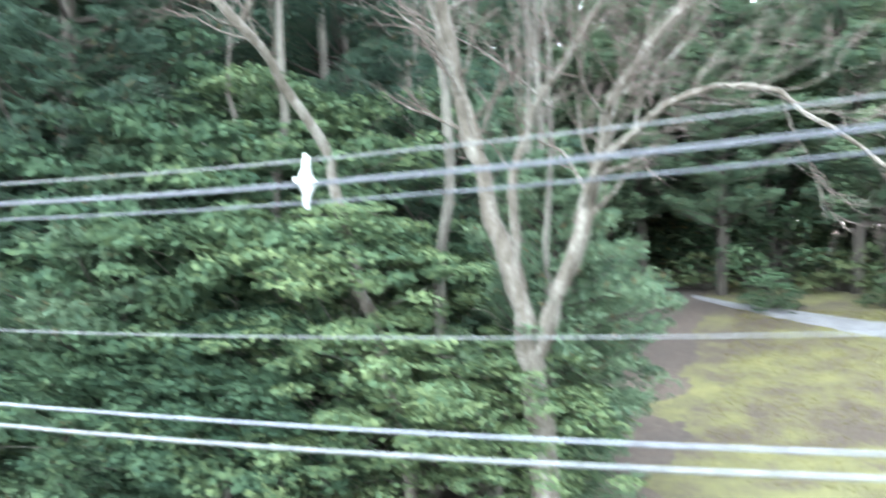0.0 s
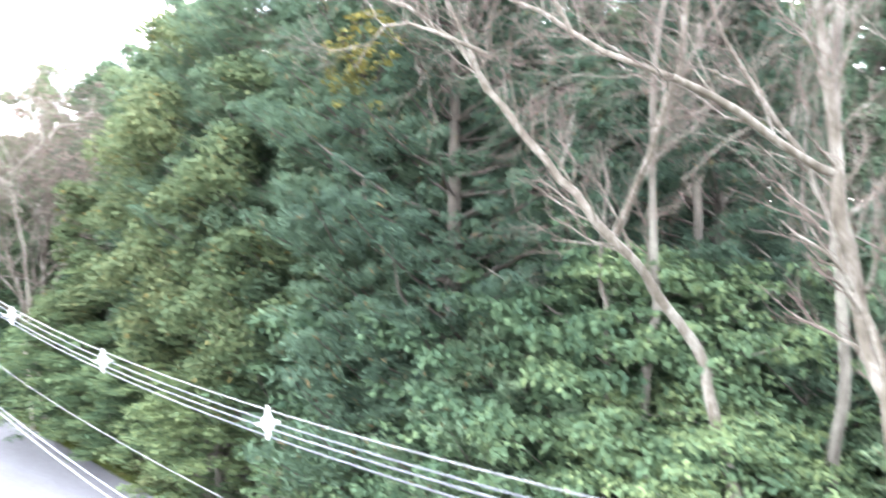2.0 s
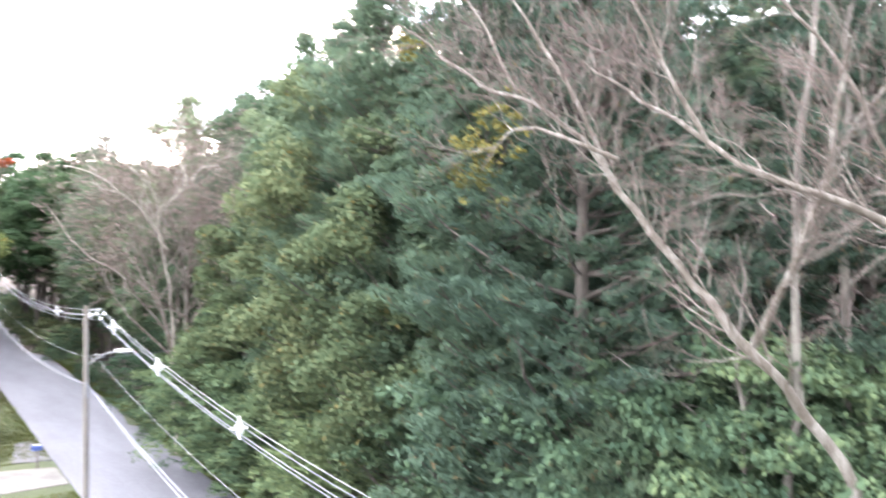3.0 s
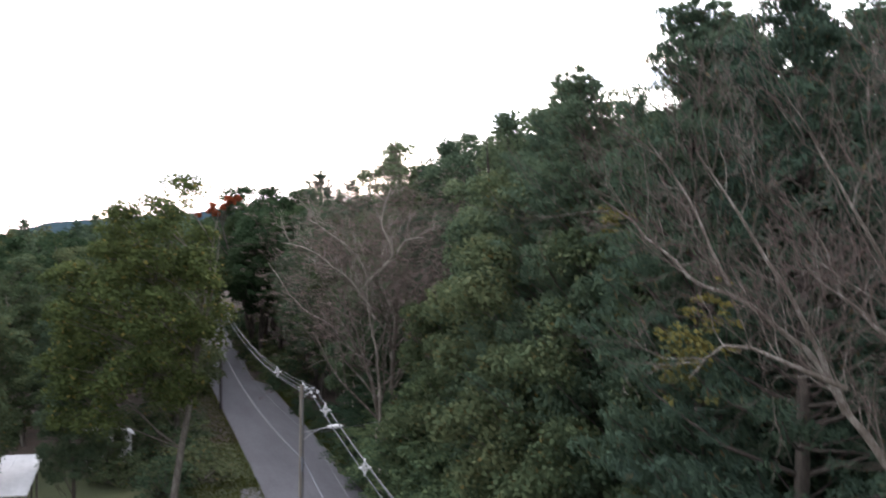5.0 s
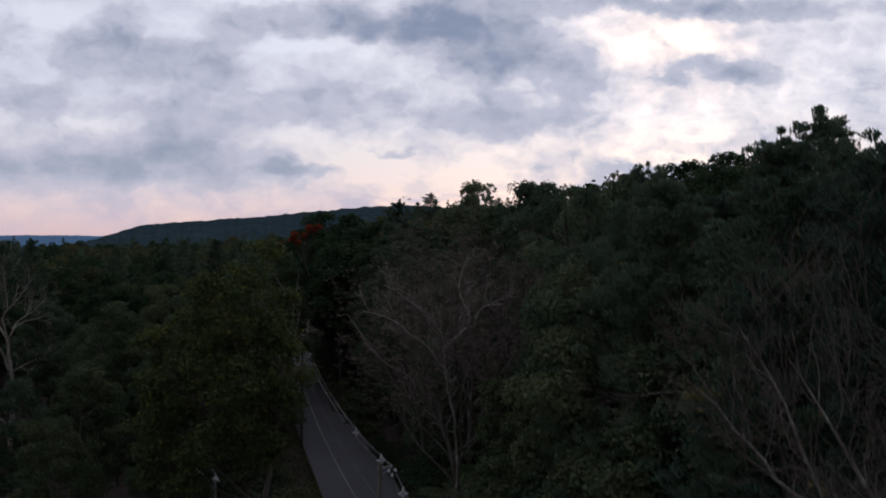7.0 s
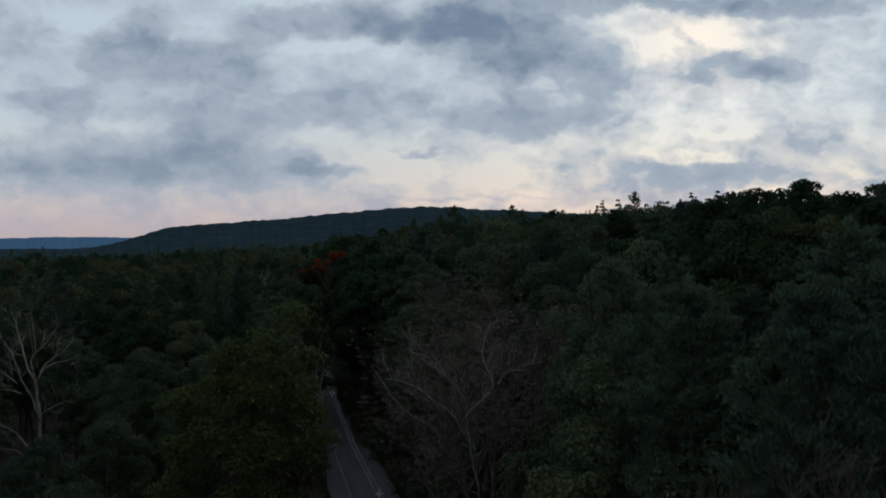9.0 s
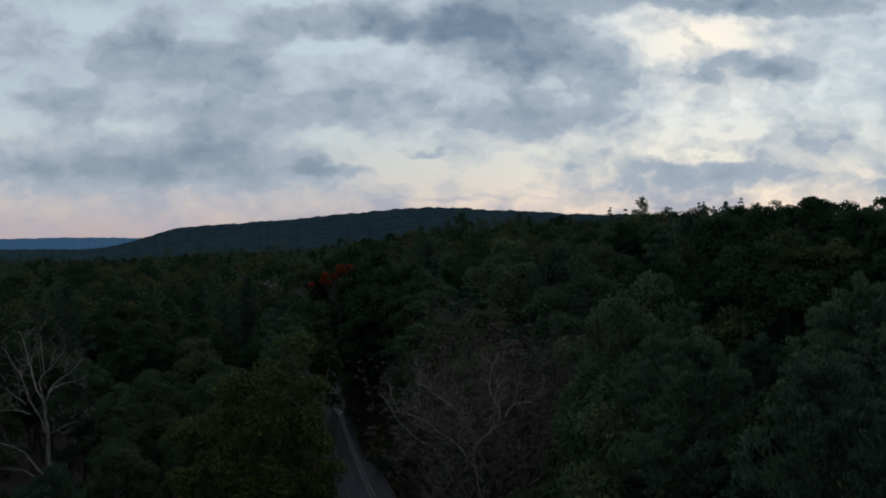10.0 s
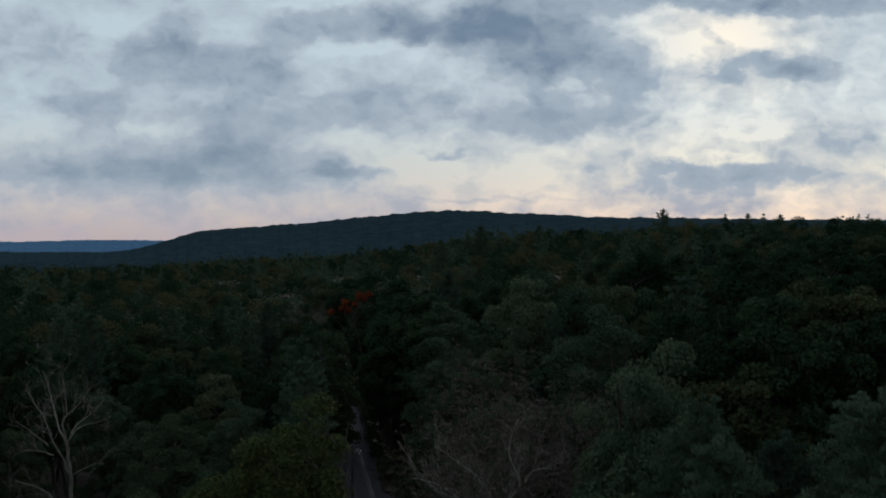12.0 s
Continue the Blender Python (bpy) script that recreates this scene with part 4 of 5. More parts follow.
def far_crowns():
    """Treetops far off: crowns of several domed boughs."""
    rng = np.random.default_rng(77)
    sets = {(kind, zone): [] for kind in range(3) for zone in range(3)}
    r = 150.0
    while r < 860:
        gap_ = 6.6 + r * 0.011
        for a in np.arange(-26, 60, math.degrees(gap_ / r)):
            az, rr = radians(a + rng.normal() * 0.5), r + rng.normal() * 4
            x, y = rr * math.sin(az), rr * math.cos(az)
            patch = noise.noise(Vector((x / 45, y / 45, 3.0)))
            kind = 2 if patch + rng.normal() * 0.3 > 0.34 else 1 if rng.random() < 0.30 else 0
            if (abs(x - road_x(y)) < 5 and y < 190) or rng.random() < 0.06:
                continue
            top = (17.0 if kind < 2 else 19.5) + 3.5 * noise.noise(Vector((x / 30, y / 30, 8.0))) + rng.normal() * 1.3
            sets[kind, 0 if rr < 270 else 1 if rr < 460 else 2].append((x, y, land(x, y) + top, rng.uniform(3.6, 6.0) * (1 if kind < 2 else 0.72)))
        r += gap_ * 0.85
    for kind, (mat, label) in enumerate(((LEAF_FAR, "dark green far treetops"), (LEAF_FAR_DULL, "olive green far treetops"), (NEEDLES, "dark pine tops far off"))):
        vs, fs = [], []
        for zone, (per, leaf) in enumerate(((70, 0.42), (30, 0.66), (15, 0.95))):
            cs, rs = [], []
            for x, y, z, wide in sets[kind, zone]:
                for k in range(8):
                    if kind == 2:
                        o = np.array([rng.normal() * 0.06 * k, rng.normal() * 0.06 * k, -0.28 * k]) * wide
                        cs.append((x + o[0], y + o[1], z + o[2] - 0.3))
                        rs.append(wide * (0.10 + 0.075 * k))
                    else:
                        turn_, drop = k * 2.4 + rng.normal() * 0.4, (k / 7.5) ** 0.7
                        cs.append((x + math.cos(turn_) * wide * 0.66 * drop, y + math.sin(turn_) * wide * 0.66 * drop, z - wide * (0.40 + 0.75 * drop * drop) + rng.normal() * 0.25))
                        rs.append(wide * rng.uniform(0.32, 0.46))
            v, f_ = leaf_quads(rng, cs, rs, per, leaf * (1 if kind < 2 else 0.8), 0.85, 0.3, 0.8, dome=0.9, shell=1.0, skin=0.15)
            fs.append(f_ + sum(len(a) for a in vs))
            vs.append(v)
        v, f_ = np.concatenate(vs), np.concatenate(fs)
        tagged(link_mesh("far_trees", v, f_, mat), label, "trees", kind="stuff")


def dark_under_layer():
    """Dark leaf layer added low under the far crowns to shade the pale ground."""
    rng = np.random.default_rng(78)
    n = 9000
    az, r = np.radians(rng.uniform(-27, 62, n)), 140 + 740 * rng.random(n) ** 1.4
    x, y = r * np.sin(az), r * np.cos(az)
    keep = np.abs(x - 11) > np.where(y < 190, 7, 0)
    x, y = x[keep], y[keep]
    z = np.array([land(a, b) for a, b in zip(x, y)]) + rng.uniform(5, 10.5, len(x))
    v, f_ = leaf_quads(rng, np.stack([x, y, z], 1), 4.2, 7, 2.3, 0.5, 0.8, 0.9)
    tagged(link_mesh("undergrowth", v, f_, LEAF_DEEP), "dark leaf layer added under the far trees", "undergrowth", kind="stuff")


hill_woods(), far_crowns(), dark_under_layer()


def grass_blades(name, seed, n, spot, tall, mat, label):
    """Grass that stands up from the ground: bent blades scattered over a stretch of the plan."""
    rng = np.random.default_rng(seed)
    x, y = spot(rng, n)
    z = np.array([land(a, b) for a, b in zip(x, y)])
    turn = rng.random(n) * 6.283
    h = tall * rng.uniform(0.5, 1.3, n)
    side = np.stack([np.cos(turn), np.sin(turn), 0 * turn], 1) * (0.09 * h + 0.02)[:, None]
    bend = np.stack([-np.sin(turn), np.cos(turn), 0 * turn], 1) * (h * rng.uniform(0.1, 0.6, n))[:, None]
    base = np.stack([x, y, z - 0.02], 1)
    tip = base + bend + np.stack([0 * h, 0 * h, h], 1)
    v = np.stack([base - side, base + side, tip], 1).reshape(-1, 3)
    tagged(link_mesh(name, v, np.arange(len(v)).reshape(-1, 3), mat), label, "grass", kind="stuff")


def near_verge(rng, n):
    y = rng.uniform(40, 105, n)
    return road_x(y) - 3.35 - 7.0 * rng.random(n) ** 1.5, np.where((y > 46) & (y < 53), y + 8, y)


def far_verge(rng, n):
    y = rng.uniform(4, 105, n)
    return road_x(y) + 3.35 + 1.7 * rng.random(n) ** 1.3, y


def yard_lawn(rng, n):
    return 24 + 22 * rng.random(n), -22 + 24 * rng.random(n)


GRASS = foliage("verge_grass", (0.022, 0.034, 0.010), (0.046, 0.060, 0.018), (0.085, 0.090, 0.030), (0.12, 0.10, 0.045), 0.08, by_leaf=0.4)
LAWN_GRASS = foliage("yellowed_lawn_grass", (0.050, 0.046, 0.014), (0.085, 0.080, 0.024), (0.125, 0.115, 0.036), (0.10, 0.065, 0.035), 0.15, by_leaf=0.4)
grass_blades("grass", 81, 26000, near_verge, 0.16, GRASS, "rough green grass on the verge")
grass_blades("grass", 82, 22000, far_verge, 0.24, GRASS, "long green grass below the wood's edge")
grass_blades("grass", 83, 26000, yard_lawn, 0.10, LAWN_GRASS, "short yellowish lawn grass")


# ---- trees, nearest first ----
def put(ob, x, y, turn=0.0, s=1.0, sz=None):
    """A copy of a tree at a place of the plan."""
    return copy_thing(ob, pose(x, y, land(x, y) - 0.1, 0, 0, turn) @ Matrix.Diagonal((s, s, sz or s, 1)))


def seat(ob, x, y, turn=0.0):
    ob.matrix_basis = pose(x, y, land(x, y) - 0.1, 0, 0, turn)
    return ob


MAPLE_A = seat(broadleaf("maple_tree", 3, 8.4, 4.0, 0.6, 85, 54, 0.155, BARK, LEAF_MAPLE, "young green maple with layered boughs at the roadside", layered=1.3, sub=6, gap=0.25), 16.8, 9.8)
MAPLE_B = seat(broadleaf("maple_tree", 8, 7.0, 3.5, 0.3, 75, 54, 0.155, BARK, LEAF_MAPLE, "young green maple with layered boughs at the roadside", layered=1.15, sub=6, gap=0.25), 16.4, 14.2)
OAK_A = seat(crowned("oak_tree", 11, 18.0, 4.9, 2.0, 44, 105, 0.20, BARK, LEAF_OLIVE, "tall olive-green leafy tree at the wood's edge"), 16.2, 26.2)
OAK_B = seat(crowned("oak_tree", 12, 19.0, 5.1, 2.0, 46, 105, 0.20, BARK_DARK, LEAF_DARK, "tall dark green leafy tree in the wood"), 18.5, 37.0)
OAK_C = seat(crowned("oak_tree", 13, 15.0, 4.5, 1.0, 40, 105, 0.20, BARK, LEAF_OLIVE, "rounded olive-green leafy tree at the wood's edge"), 16.8, 43.0)
OAK_D = seat(crowned("oak_tree", 14, 16.5, 4.4, 0.8, 42, 105, 0.20, BARK_DARK, LEAF_DARK, "dark green leafy tree at the wood's edge"), 17.5, 33.0)
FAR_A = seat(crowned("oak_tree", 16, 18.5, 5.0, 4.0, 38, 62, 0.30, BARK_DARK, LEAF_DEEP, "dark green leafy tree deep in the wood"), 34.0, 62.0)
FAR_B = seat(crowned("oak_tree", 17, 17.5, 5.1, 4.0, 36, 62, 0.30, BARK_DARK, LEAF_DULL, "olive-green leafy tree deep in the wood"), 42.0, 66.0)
FAR_C = seat(pine("pine_tree", 24, 23.5, 4.6, 5.0, 0.95, 16, 0.5, "dark white pine deep in the wood", 0.06, 0.55, 0.34), 38.0, 74.0)
ASH = seat(crowned("ash_tree", 15, 21.2, 5.6, 3.0, 66, 92, 0.24, BARK, LEAF_ASH, "tall ash with airy olive foliage and pale limbs", trunk_r=0.26, stems=3, over=(-2.0, 0.4), fork_at=7.6, blunt=0.45), 2.2, 54.6)
PINE_A = seat(pine("pine_tree", 21, 24.6, 5.2, 3.5, 0.55, 46, 0.23, "tall white pine with level boughs of needles", 0.08, 0.34, 0.26), 15.4, 16.2)
PINE_B = seat(pine("pine_tree", 22, 24.4, 4.6, 3.5, 0.55, 46, 0.23, "tall white pine with level boughs of needles", 0.10, 0.34, 0.26), 17.0, 28.3)
HEMLOCK = seat(pine("hemlock_tree", 23, 9.5, 3.4, 0.4, 0.42, 40, 0.20, "small dense hemlock with drooping sprays", 0.1, 0.36, 0.34), 19.2, 4.4)
BROWN = seat(bare_tree("withered_tree", 31, 17.2, 16, 3, BARK_PALE, "half-bare tree with pale limbs and withered brown leaves", trunk_r=0.24, leaves=LEAF_BROWN, per=9, leaf=0.11, crown_from=0.40, spread=0.62, kids=(4, 5), reach=0.44, lean=(-0.12, 0.02), twigs=TWIGS), 15.6, 50.6)
DEAD_LOW = [
    ([(0, 0, -0.2), (0.1, 0, 4.0), (0.1, 0.1, 7.7), (0.0, 0.1, 12.2)], 0.222, 0.140, 1.0),
    ([(0, 0, 4.0), (-1.8, 1.2, 5.3), (-3.6, 2.3, 5.3), (-5.5, 3.4, 4.8)], 0.074, 0.021, 0.3),
    ([(0, 0, 5.0), (-1.4, 0.5, 6.7), (-2.8, 0.8, 8.0), (-4.9, 1.3, 8.3)], 0.118, 0.035, 0.3),
    ([(0.1, 0, 8.6), (1.5, -1.0, 9.6), (3.0, -2.0, 10.3)], 0.067, 0.021, 0.2),
    ([(0.1, 0, 9.0), (-0.5, -0.5, 10.6), (-1.1, -1.1, 11.7), (-1.3, -1.8, 13.2), (-2.0, -2.3, 15.7), (-2.8, -2.9, 17.6)], 0.111, 0.021, 0.3),
    ([(-1.0, -0.8, 11.0), (-3.4, 1.0, 11.2), (-5.1, 2.0, 10.6)], 0.052, 0.014, 0.2),
]
DEAD_HIGH = [
    ([(-1.2, -1.3, 12.0), (-3.0, -0.8, 13.4), (-4.4, -0.4, 14.3)], 0.044, 0.014, 0.2),
    ([(0.1, 0, 11.7), (-0.9, 1.0, 13.0), (-1.6, 1.9, 14.4), (-2.1, 2.7, 16.2), (-3.1, 3.6, 18.4)], 0.104, 0.021, 0.3),
    ([(0.0, 0, 12.0), (-0.4, -0.5, 13.9), (0.6, -1.4, 15.0), (1.5, -2.4, 16.0), (2.9, -3.4, 17.7)], 0.096, 0.021, 0.3),
    ([(0.1, 0, 12.0), (0.4, 0, 12.9), (1.6, -0.2, 13.8), (3.6, -0.6, 14.1)], 0.096, 0.021, 0.3),
    ([(0.4, 0, 12.8), (0.6, 0.7, 13.4), (2.2, 1.0, 14.6), (3.2, 1.5, 15.7)], 0.067, 0.021, 0.3),
    ([(0.3, -1.0, 14.7), (0.1, -1.2, 17.4), (-0.2, -1.6, 19.9)], 0.044, 0.010, 0.2),
]
seat(limbed_tree("dead_tree", 32, DEAD_LOW + DEAD_HIGH, DEAD_WOOD, "leafless dead tree with pale contorted bare branches", 2, 1.9, 0.55), -19.0, 84.8)
PALE = seat(bare_tree("bare_tree", 33, 19.5, 22, 3, DEAD_WOOD, "pale leafless tree with a broad fan of branches", trunk_r=0.22, crown_from=0.45, spread=0.6, lift=0.35, kids=(4, 5), reach=0.30), 5.0, 151.0)
RED = seat(crowned("maple_tree", 41, 23.8, 1.9, 19.4, 10, 60, 0.30, BARK_DARK, LEAF_RED, "maple whose top has turned red", over=(-5.2, 0.0)), 16.4, 124.0)
BUSH = seat(shrub("shrub", 51, 2.4, 1.7, 40, 40, 0.18, LEAF_MAPLE, "leafy green roadside shrub"), 15.9, 20.5)
BUSH_B = seat(shrub("shrub", 52, 2.0, 1.8, 36, 36, 0.2, LEAF_OLIVE, "olive-green shrub at the wood's edge"), 16.2, 63.0)

SPRAYS = [((11.9, 14.5, 16.2), (10.6, 15.0, 15.0), 0.30, 34), ((10.9, 15.3, 15.1), (11.1, 14.9, 14.3), 0.22, 16), ((10.7, 17.1, 17.9), (10.4, 17.4, 18.0), 0.20, 10)]

# the great bare tree of several stems by the road, and the leaning one beside it
limbed_tree("bare_tree", 61, [
    ([(16.4, 4.3, -0.2), (16.4, 4.3, 3.0), (16.35, 4.35, 5.0)], 0.34, 0.27, 1.0),
    ([(16.3, 4.4, 4.5), (16.3, 4.9, 6.8), (16.3, 5.4, 8.7), (16.3, 5.8, 10.7), (16.2, 6.3, 13.5), (16.2, 6.8, 15.5), (16.0, 7.3, 18.0)], 0.23, 0.06, 0.3),
    ([(16.4, 4.2, 4.5), (16.4, 3.6, 6.7), (16.4, 3.1, 8.3), (16.3, 2.5, 10.0), (16.2, 0.8, 11.8), (16.0, -0.5, 13.5)], 0.21, 0.05, 0.3),
    ([(16.4, 4.4, 4.8), (16.5, 4.6, 8.0), (16.5, 4.2, 9.2), (16.6, 3.1, 10.8), (16.6, 2.0, 12.5), (16.5, 1.5, 14.5)], 0.13, 0.04, 0.35),
    ([(16.4, 3.4, 7.2), (15.5, 2.6, 8.6), (14.5, 0.7, 9.5), (14.5, -0.6, 9.2), (14.3, -2.0, 8.0)], 0.10, 0.03, 0.3),
    ([(16.2, 6.3, 12.5), (14.2, 7.6, 13.8), (12.4, 8.6, 14.5), (12.2, 10.7, 15.7), (12.1, 12.7, 17.1)], 0.095, 0.02, 0.15),
    ([(16.3, 5.4, 8.7), (16.2, 7.0, 12.5), (15.6, 8.2, 14.6), (15.0, 9.0, 17.0), (13.6, 10.0, 19.0), (12.3, 11.0, 20.3)], 0.08, 0.015, 0.2),
    ([(12.3, 9.6, 15.0), (11.5, 10.4, 17.2), (10.9, 11.4, 19.4)], 0.05, 0.015, 0.05),
], BARK_PALE, "big bare many-stemmed tree with pale mossy limbs", 2, 2.1, 0.29, twigs=TWIGS)
limbed_tree("bare_tree", 62, [
    ([(17.0, 7.4, -0.2), (16.3, 8.4, 5.0), (15.4, 9.1, 9.2), (14.0, 10.0, 11.3), (13.3, 11.0, 12.7), (12.7, 11.9, 14.0), (12.3, 12.9, 15.6), (11.6, 14.2, 16.6), (10.8, 16.0, 17.6), (10.3, 17.2, 18.5)], 0.18, 0.02, 0.5),
    ([(14.0, 10.0, 11.3), (13.6, 9.0, 12.6), (13.2, 8.0, 14.6), (12.6, 7.2, 16.6)], 0.09, 0.03, 0.2),
    ([(12.6, 12.1, 14.3), (11.7, 13.0, 17.0), (10.9, 14.4, 19.3)], 0.06, 0.015, 0.1),
    ([(11.6, 14.2, 16.6), (11.6, 15.4, 18.4), (11.2, 16.6, 19.8)], 0.045, 0.012, 0.05),
    ([(11.9, 11.5, 14.9), (11.0, 12.1, 15.4), (10.5, 13.1, 15.7), (10.4, 13.9, 14.8)], 0.05, 0.015, 0.1),
], BARK_PALE, "leaning bare tree with peeling pale bark", 2, 1.8, 0.27, LEAF_YELLOW, SPRAYS, TWIGS)
seat(limbed_tree("bare_tree", 65, [
    ([(0, 0, -0.2), (-0.4, -0.4, 9.0), (-1.5, -0.8, 14.6), (-1.8, -0.9, 16.2), (-3.5, -0.1, 17.8), (-5.0, 0.4, 18.7)], 0.12, 0.025, 0.6),
    ([(-1.5, -0.8, 14.6), (0.3, -1.4, 16.7), (-0.4, -1.2, 17.8), (-0.6, -1.1, 18.9), (-0.1, -1.3, 20.6)], 0.09, 0.03, 0.2),
    ([(0.3, -1.4, 16.7), (0.8, -1.6, 17.5), (1.8, -1.9, 17.6)], 0.07, 0.03, 0.1),
    ([(-0.9, -0.6, 12.6), (-2.4, -1.0, 15.0), (-4.6, -1.2, 16.6), (-6.6, -1.0, 17.2)], 0.08, 0.02, 0.2),
], DEAD_WOOD, "bleached bare tree with contorted pale branches", 2, 1.5, 0.36), 14.9, 50.5)
SAPLING = limbed_tree("bare_tree", 63, [
    ([(15.9, 11.2, -0.2), (15.8, 11.3, 8.6), (15.7, 11.2, 10.8), (15.4, 11.3, 13.5)], 0.10, 0.03, 0.6),
    ([(15.8, 11.3, 8.4), (15.6, 12.6, 9.4), (15.3, 13.6, 9.9), (15.0, 14.8, 10.6)], 0.04, 0.012, 0.3),
], BARK, "slender bare sapling with grey bark", 1, 1.1, 0.5)
limbed_tree("dead_tree", 64, [
    ([(17.2, 64.3, -0.2), (16.6, 64.4, 6.0), (14.9, 64.7, 10.4), (12.6, 65.1, 12.0), (11.2, 65.4, 13.1), (10.7, 65.5, 14.4), (9.8, 65.6, 15.4)], 0.15, 0.03, 0.6),
], DEAD_WOOD, "dead white trunk leaning over the road", 1, 1.4, 1.0)

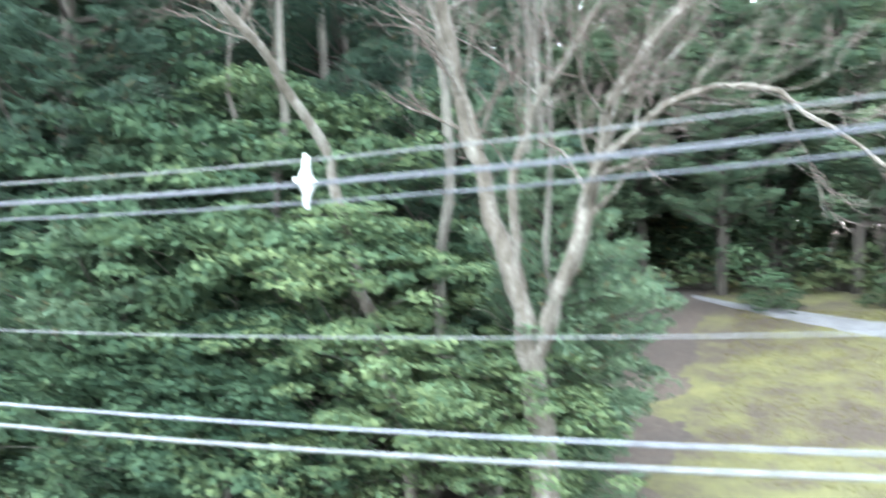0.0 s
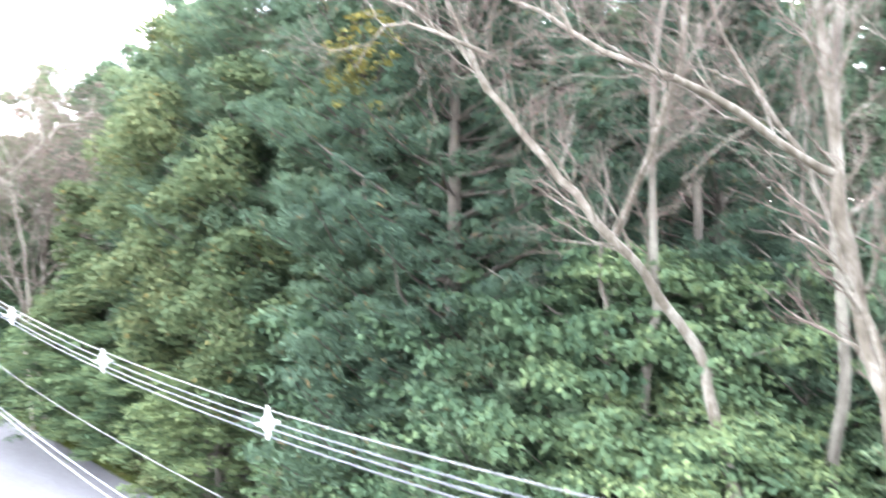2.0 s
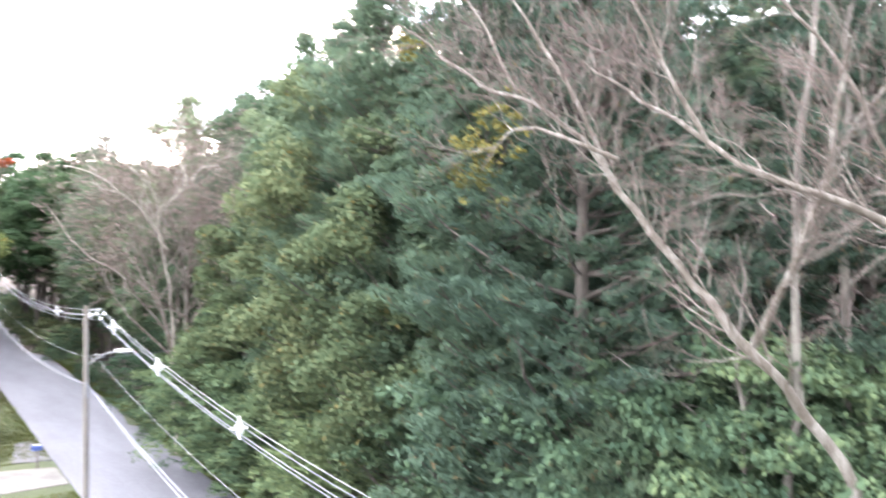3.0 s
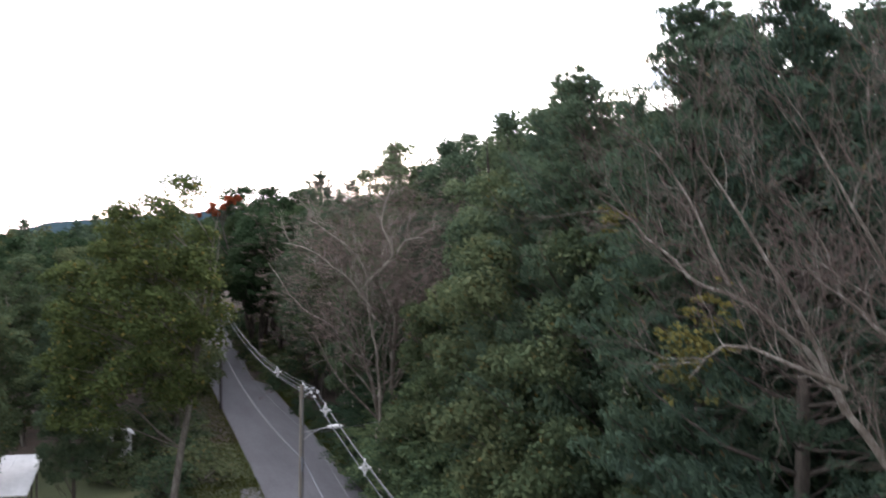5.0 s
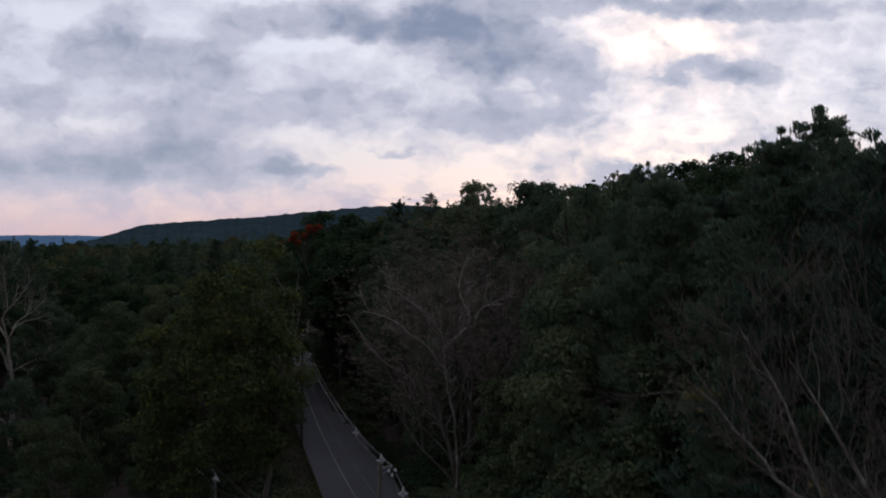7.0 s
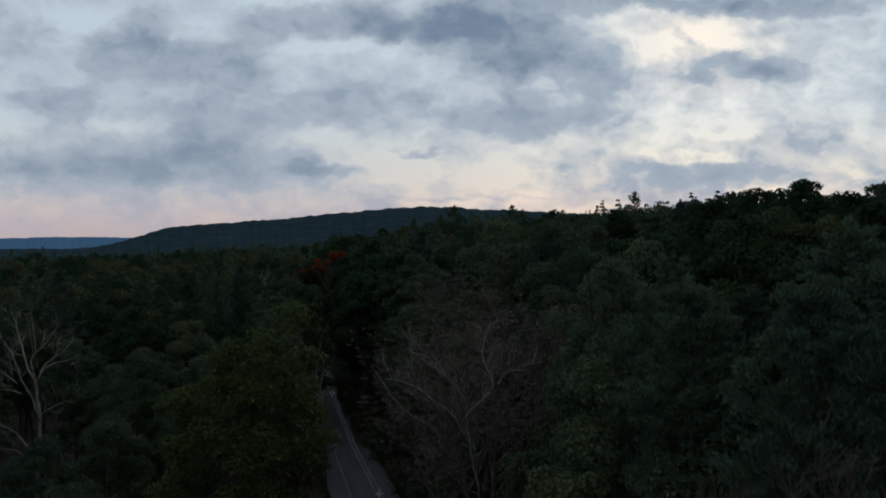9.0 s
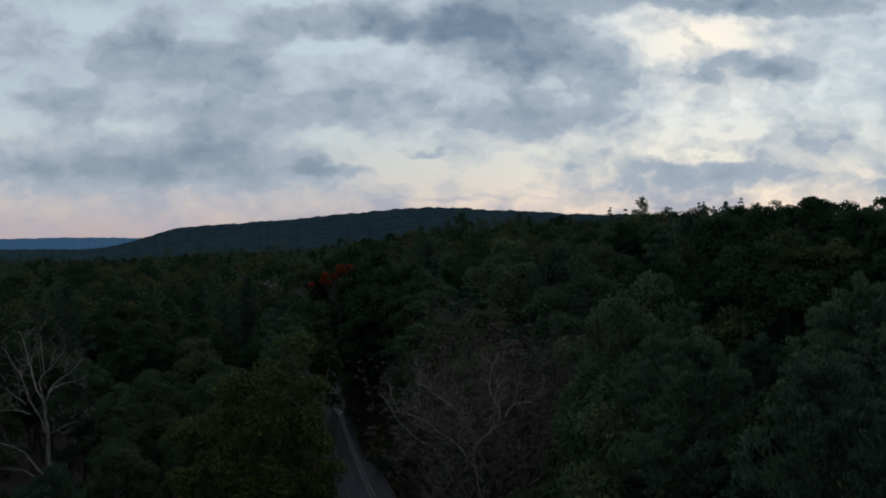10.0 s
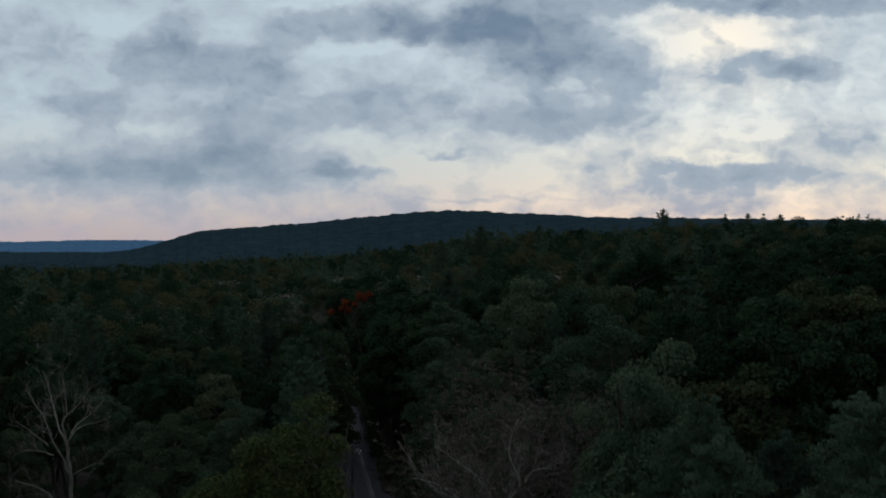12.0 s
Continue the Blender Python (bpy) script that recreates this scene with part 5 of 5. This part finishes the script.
PLACES = [
    (MAPLE_A, 17.6, 11.8, 80, 1.15, 1.40), (MAPLE_B, 16.6, 14.6, 160, 1.2, 1.75),
    (MAPLE_A, 15.9, 19.4, 70, 0.95), (MAPLE_A, 18.4, 12.6, 140, 1.35), (MAPLE_B, 17.4, 5.6, 40, 0.8), (MAPLE_B, 17.6, 22.4, 200, 1.4), (MAPLE_A, 15.2, 14.8, 222, 0.85), (MAPLE_B, 15.6, 11.6, 12, 0.9),
    (MAPLE_A, 18.0, 17.8, 250, 1.42), (MAPLE_B, 16.2, 30.4, 300, 1.05), (MAPLE_A, 17.0, 35.2, 20, 1.0), (MAPLE_B, 16.8, 39.6, 90, 1.0),
    (MAPLE_A, 17.0, 46.4, 160, 0.95), (MAPLE_B, 20.5, 9.5, 222, 1.15), (MAPLE_B, 16.9, 54.0, 33, 1.0), (MAPLE_A, 17.2, 58.5, 81, 1.0),
    (PINE_A, 20.4, 22.8, 100, 1.1, 1.02), (PINE_B, 23.5, 21.0, 200, 1.3, 1.10), (PINE_B, 15.8, 20.2, 40, 0.95, 1.02), (PINE_A, 17.6, 33.4, 250, 0.85, 1.02), (OAK_B, 19.5, 38.5, 250, 1.05, 1.22), (PINE_A, 19.8, 31.0, 300, 0.97),
    (PINE_A, 26.0, 15.5, 10, 1.05), (PINE_B, 22.0, 12.0, 77, 0.95), (PINE_A, 28.0, 26.0, 150, 1.05), (PINE_B, 25.0, 31.0, 10, 1.0),
    (OAK_B, 20.4, 41.0, 50, 1.1, 1.30), (OAK_B, 22.0, 46.5, 200, 1.15, 1.36), (OAK_D, 17.4, 60.5, 10, 1.0), (OAK_B, 18.9, 66.0, 130, 1.0),
    (OAK_A, 17.9, 73.0, 220, 1.08), (OAK_D, 18.8, 80.0, 310, 1.15), (OAK_B, 18.9, 88.0, 20, 1.1), (OAK_D, 25.7, 82.0, 60, 1.5, 1.66), (OAK_C, 30.5, 78.0, 160, 1.4, 1.72), (OAK_D, 28.5, 74.0, 100, 1.35, 1.57), (OAK_B, 25.0, 62.0, 300, 1.15, 1.34), (OAK_B, 17.8, 25.0, 10, 0.95, 1.06), (PINE_A, 21.5, 25.5, 110, 1.05, 1.08),
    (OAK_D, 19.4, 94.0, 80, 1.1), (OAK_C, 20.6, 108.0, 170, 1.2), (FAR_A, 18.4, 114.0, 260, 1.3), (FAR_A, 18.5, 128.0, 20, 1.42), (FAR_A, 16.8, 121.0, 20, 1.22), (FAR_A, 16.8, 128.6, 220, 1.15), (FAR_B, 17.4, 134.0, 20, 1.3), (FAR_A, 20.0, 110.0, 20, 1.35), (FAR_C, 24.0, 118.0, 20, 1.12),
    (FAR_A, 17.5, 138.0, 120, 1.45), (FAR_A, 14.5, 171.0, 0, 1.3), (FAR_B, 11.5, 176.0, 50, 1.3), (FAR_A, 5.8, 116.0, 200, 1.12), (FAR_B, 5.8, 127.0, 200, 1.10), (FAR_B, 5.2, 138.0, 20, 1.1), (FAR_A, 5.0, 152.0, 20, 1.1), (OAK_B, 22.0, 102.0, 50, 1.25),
    (OAK_C, -9.4, 54.6, 0, 0.68, 0.75), (OAK_D, -13.5, 62.0, 0, 0.75), (OAK_D, -5.0, 71.0, 60, 0.78), (OAK_C, -9.5, 67.5, 100, 0.85), (OAK_A, -8.5, 76.0, 120, 0.88), (OAK_D, -24.5, 72.0, 220, 0.8), (OAK_B, -2.8, 82.0, 15, 0.85),
    (OAK_C, 3.0, 72.0, 200, 0.98), (FAR_B, 5.4, 96.0, 80, 1.10), (FAR_A, 5.7, 106.0, 280, 1.12), (OAK_B, 3.0, 116.0, 100, 0.95),
    (OAK_C, 2.5, 128.0, 60, 1.0), (OAK_A, -6.0, 96.0, 0, 0.9),
    (OAK_C, -1.8, 64.6, 40, 0.42), (BUSH_B, -1.6, 66.0, 30, 1.25), (OAK_D, -3.6, 57.5, 130, 0.6), (PINE_A, 49.5, 3.0, 130, 1.1, 1.1), (PINE_B, 46.0, 13.0, 100, 1.15), (PINE_A, 50.5, 16.5, 10, 1.15), (PINE_A, 58.0, 14.0, 310, 1.2), (PINE_B, 40.0, 14.5, 210, 1.1), (PINE_B, 51.0, -4.0, 30, 1.1, 1.1), (PINE_A, 52.0, -11.0, 230, 1.1, 1.1), (PINE_B, 53.0, 8.0, 280, 1.1, 1.1), (OAK_D, 17.2, 46.8, 60, 0.66), (MAPLE_A, 16.6, 44.2, 100, 1.25), (OAK_C, 17.6, 49.0, 10, 0.62), (MAPLE_B, 16.4, 41.0, 10, 1.2), (BROWN, 17.0, 57.5, 120, 1.12),
    (HEMLOCK, 14.9, 18.6, 20, 1.3), (HEMLOCK, 15.0, 14.6, 200, 1.05), (HEMLOCK, 23.0, 5.2, 60, 0.95), (HEMLOCK, 25.5, 8.5, 160, 1.25), (HEMLOCK, 29.5, 10.5, 200, 1.4), (HEMLOCK, 22.0, 8.6, 100, 1.3),
    (OAK_A, 16.6, 32.6, 10, 1.15), (OAK_B, 20.5, 28.0, 90, 1.2), (OAK_D, 21.5, 35.5, 30, 1.2), (BUSH_B, -1.0, 62.5, 0, 1.1),
    (FAR_C, 62.0, 253.0, 30, 1.5, 1.08), (FAR_A, 15.7, 111.0, 75, 1.16), (FAR_C, 58.0, 249.0, 130, 0.98), (FAR_C, 50.0, 255.0, 70, 1.0), (FAR_C, 81.0, 247.0, 210, 0.97), (FAR_C, 84.0, 250.0, 10, 0.9), (FAR_C, 95.0, 242.0, 310, 0.84), (FAR_C, 134.5, 275.0, 0, 1.2, 1.06), (FAR_C, 167.0, 273.0, 90, 0.95), (FAR_C, 178.0, 268.0, 200, 0.92), (FAR_C, 131.0, 262.0, 200, 0.7),
]
PLACES += [(OAK_D, -13.0, 89.0, 40, 0.8), (OAK_C, -25.5, 91.0, 140, 0.85), (OAK_D, -17.0, 93.0, 210, 0.95), (OAK_C, -12.0, 80.0, 10, 0.55), (OAK_D, -26.0, 82.0, 10, 0.6)]
PLACES += [(BUSH_B if k % 3 else BUSH, -19.0 + 8.5 * math.sin(k * 2.3), 82.5 + 6.0 * math.cos(k * 1.7), k * 50, 1.5 + 0.4 * math.sin(k * 1.9)) for k in range(14)]
PLACES += [(BUSH_B if k % 3 else BUSH, 17.0 + 0.7 * math.sin(k * 2.3) + 0.0006 * max(0.0, 3.0 * k - 24) ** 2, 96.0 + 3.0 * k, k * 50, 1.5 + 0.4 * math.sin(k * 1.9)) for k in range(24)]
PLACES += [(BUSH_B if k % 3 else BUSH, 2.0 + 3.0 * math.sin(k * 2.3), 58.5 + 2.6 * k, k * 50, 1.2 + 0.4 * math.sin(k * 1.9)) for k in range(10)]
# the dark wood behind the lawn, and unseen trees added behind the viewer
PLACES += [(OAK_D if k % 3 else PINE_B, 54 + 5 * math.sin(k * 1.7) - 0.012 * (k * 5 - 40) ** 2, -42 + 5.2 * k, k * 47, 1.05 + 0.12 * math.sin(k)) for k in range(11)]
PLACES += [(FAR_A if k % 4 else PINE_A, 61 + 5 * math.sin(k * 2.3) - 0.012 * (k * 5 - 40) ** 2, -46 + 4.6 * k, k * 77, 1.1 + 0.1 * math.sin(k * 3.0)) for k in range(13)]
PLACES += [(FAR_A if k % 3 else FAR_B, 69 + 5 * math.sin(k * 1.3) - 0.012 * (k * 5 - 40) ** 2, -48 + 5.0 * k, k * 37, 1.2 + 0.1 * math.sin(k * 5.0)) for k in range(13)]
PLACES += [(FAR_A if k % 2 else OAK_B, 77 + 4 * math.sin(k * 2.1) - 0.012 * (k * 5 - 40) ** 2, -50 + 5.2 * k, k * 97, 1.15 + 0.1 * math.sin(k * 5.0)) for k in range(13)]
PLACES += [(OAK_D if k % 2 else OAK_C, 86 + 3 * math.sin(k * 2.1) - 0.012 * (k * 5 - 40) ** 2, -40 + 5.0 * k, k * 97, 1.1 + 0.1 * math.sin(k * 5.0)) for k in range(14)]
# Ring of trees out of view, added to cut light from behind the viewer.
PLACES += [(FAR_B if k % 2 else FAR_A, 40 * math.cos(radians(200 + 13 * k)) - 6, 34 * math.sin(radians(200 + 13 * k)) - 14, k * 61, 1.0) for k in range(11)]
PLACES += [(BUSH if k % 3 else BUSH_B, 16.0 + 0.5 * math.sin(k * 2.1), 8.5 + 4.3 * k, k * 70, 0.75 + 0.25 * math.sin(k * 1.3)) for k in range(26)]
PLACES += [(BUSH_B if k % 4 else BUSH, 56 + 4 * math.sin(k * 4.1), -40 + 3.4 * k, k * 50, 2.6 + 0.5 * math.sin(k * 2.9)) for k in range(15)]
PLACES += [(BUSH_B if k % 3 else BUSH, 49 + 3 * math.sin(k * 2.6), -32 + 3.6 * k, k * 50, 1.2 + 0.3 * math.sin(k * 1.9)) for k in range(11)]
PLACES += [(BUSH_B if k % 4 else BUSH, 63 + 3 * math.sin(k * 3.1), -34 + 3.0 * k, k * 50, 3.6 + 0.6 * math.sin(k * 2.9)) for k in range(19)]
for place in PLACES:
    put(*place)
for k in range(9):
    x, y, s = 1.6 + 2.6 * (k % 3) + 0.5 * math.sin(k * 5), -7.2 + 1.15 * k, 1.0 + 0.22 * (k % 4)
    m = pose(15.9 + x, 11.2 + y, 0, 0, 0, k * 83) @ Matrix.Diagonal((s, s, s * 1.15, 1)) @ Matrix.Translation((-15.9, -11.2, 0))
    copy_thing(SAPLING, m)

# the rest of the wood, on a loose grid
rng = np.random.default_rng(5)
taken = [(p[1], p[2]) for p in PLACES if p[0] not in (BUSH, BUSH_B)] + [(2.4, 54.8), (-19.0, 84.8)]
NEAR = [OAK_A, OAK_B, OAK_D, FAR_C, PINE_B, OAK_B, FAR_A]
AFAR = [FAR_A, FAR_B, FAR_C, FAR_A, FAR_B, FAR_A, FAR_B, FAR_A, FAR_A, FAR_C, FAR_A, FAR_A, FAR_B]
for gx in np.arange(-60, 118, 7.6):
    for gy in np.arange(2, 158, 7.6):
        x, y = gx + rng.uniform(-2.6, 2.6), gy + rng.uniform(-2.6, 2.6)
        az, r = math.degrees(math.atan2(x, y)), math.hypot(x, y)
        pick, turn, s = rng.integers(100), rng.uniform(0, 360), rng.uniform(0.80, 1.15)
        kind = NEAR[pick % len(NEAR)] if r < 48 else AFAR[pick % len(AFAR)]
        if r > 156 or az < -24 or az > 88 or -3.5 < x - road_x(y) + 3 < 9.5 or (y < 9 and 17 < x < 72):
            continue
        if x < 5 and (y < 70 or r < 62 or abs(az + 12.5) < 4.5 and r < 86):
            continue
        if az > 52 and r > 80:
            continue
        if min(math.hypot(x - a, y - b) for a, b in taken) < 4.6:
            continue
        if x < 8 or (kind is FAR_C and az > 28) or kind is BROWN:
            s *= 0.88
        if kind is FAR_C:
            s = min(s, 0.9)
        tall = 1.0 + 0.14 * smooth(16, 26, x) * (1 - smooth(75, 165, r)) * (kind not in (PINE_B, FAR_C, BROWN))
        put(kind, x, y, turn, s * (1 + (tall - 1) * 0.6), s * tall)
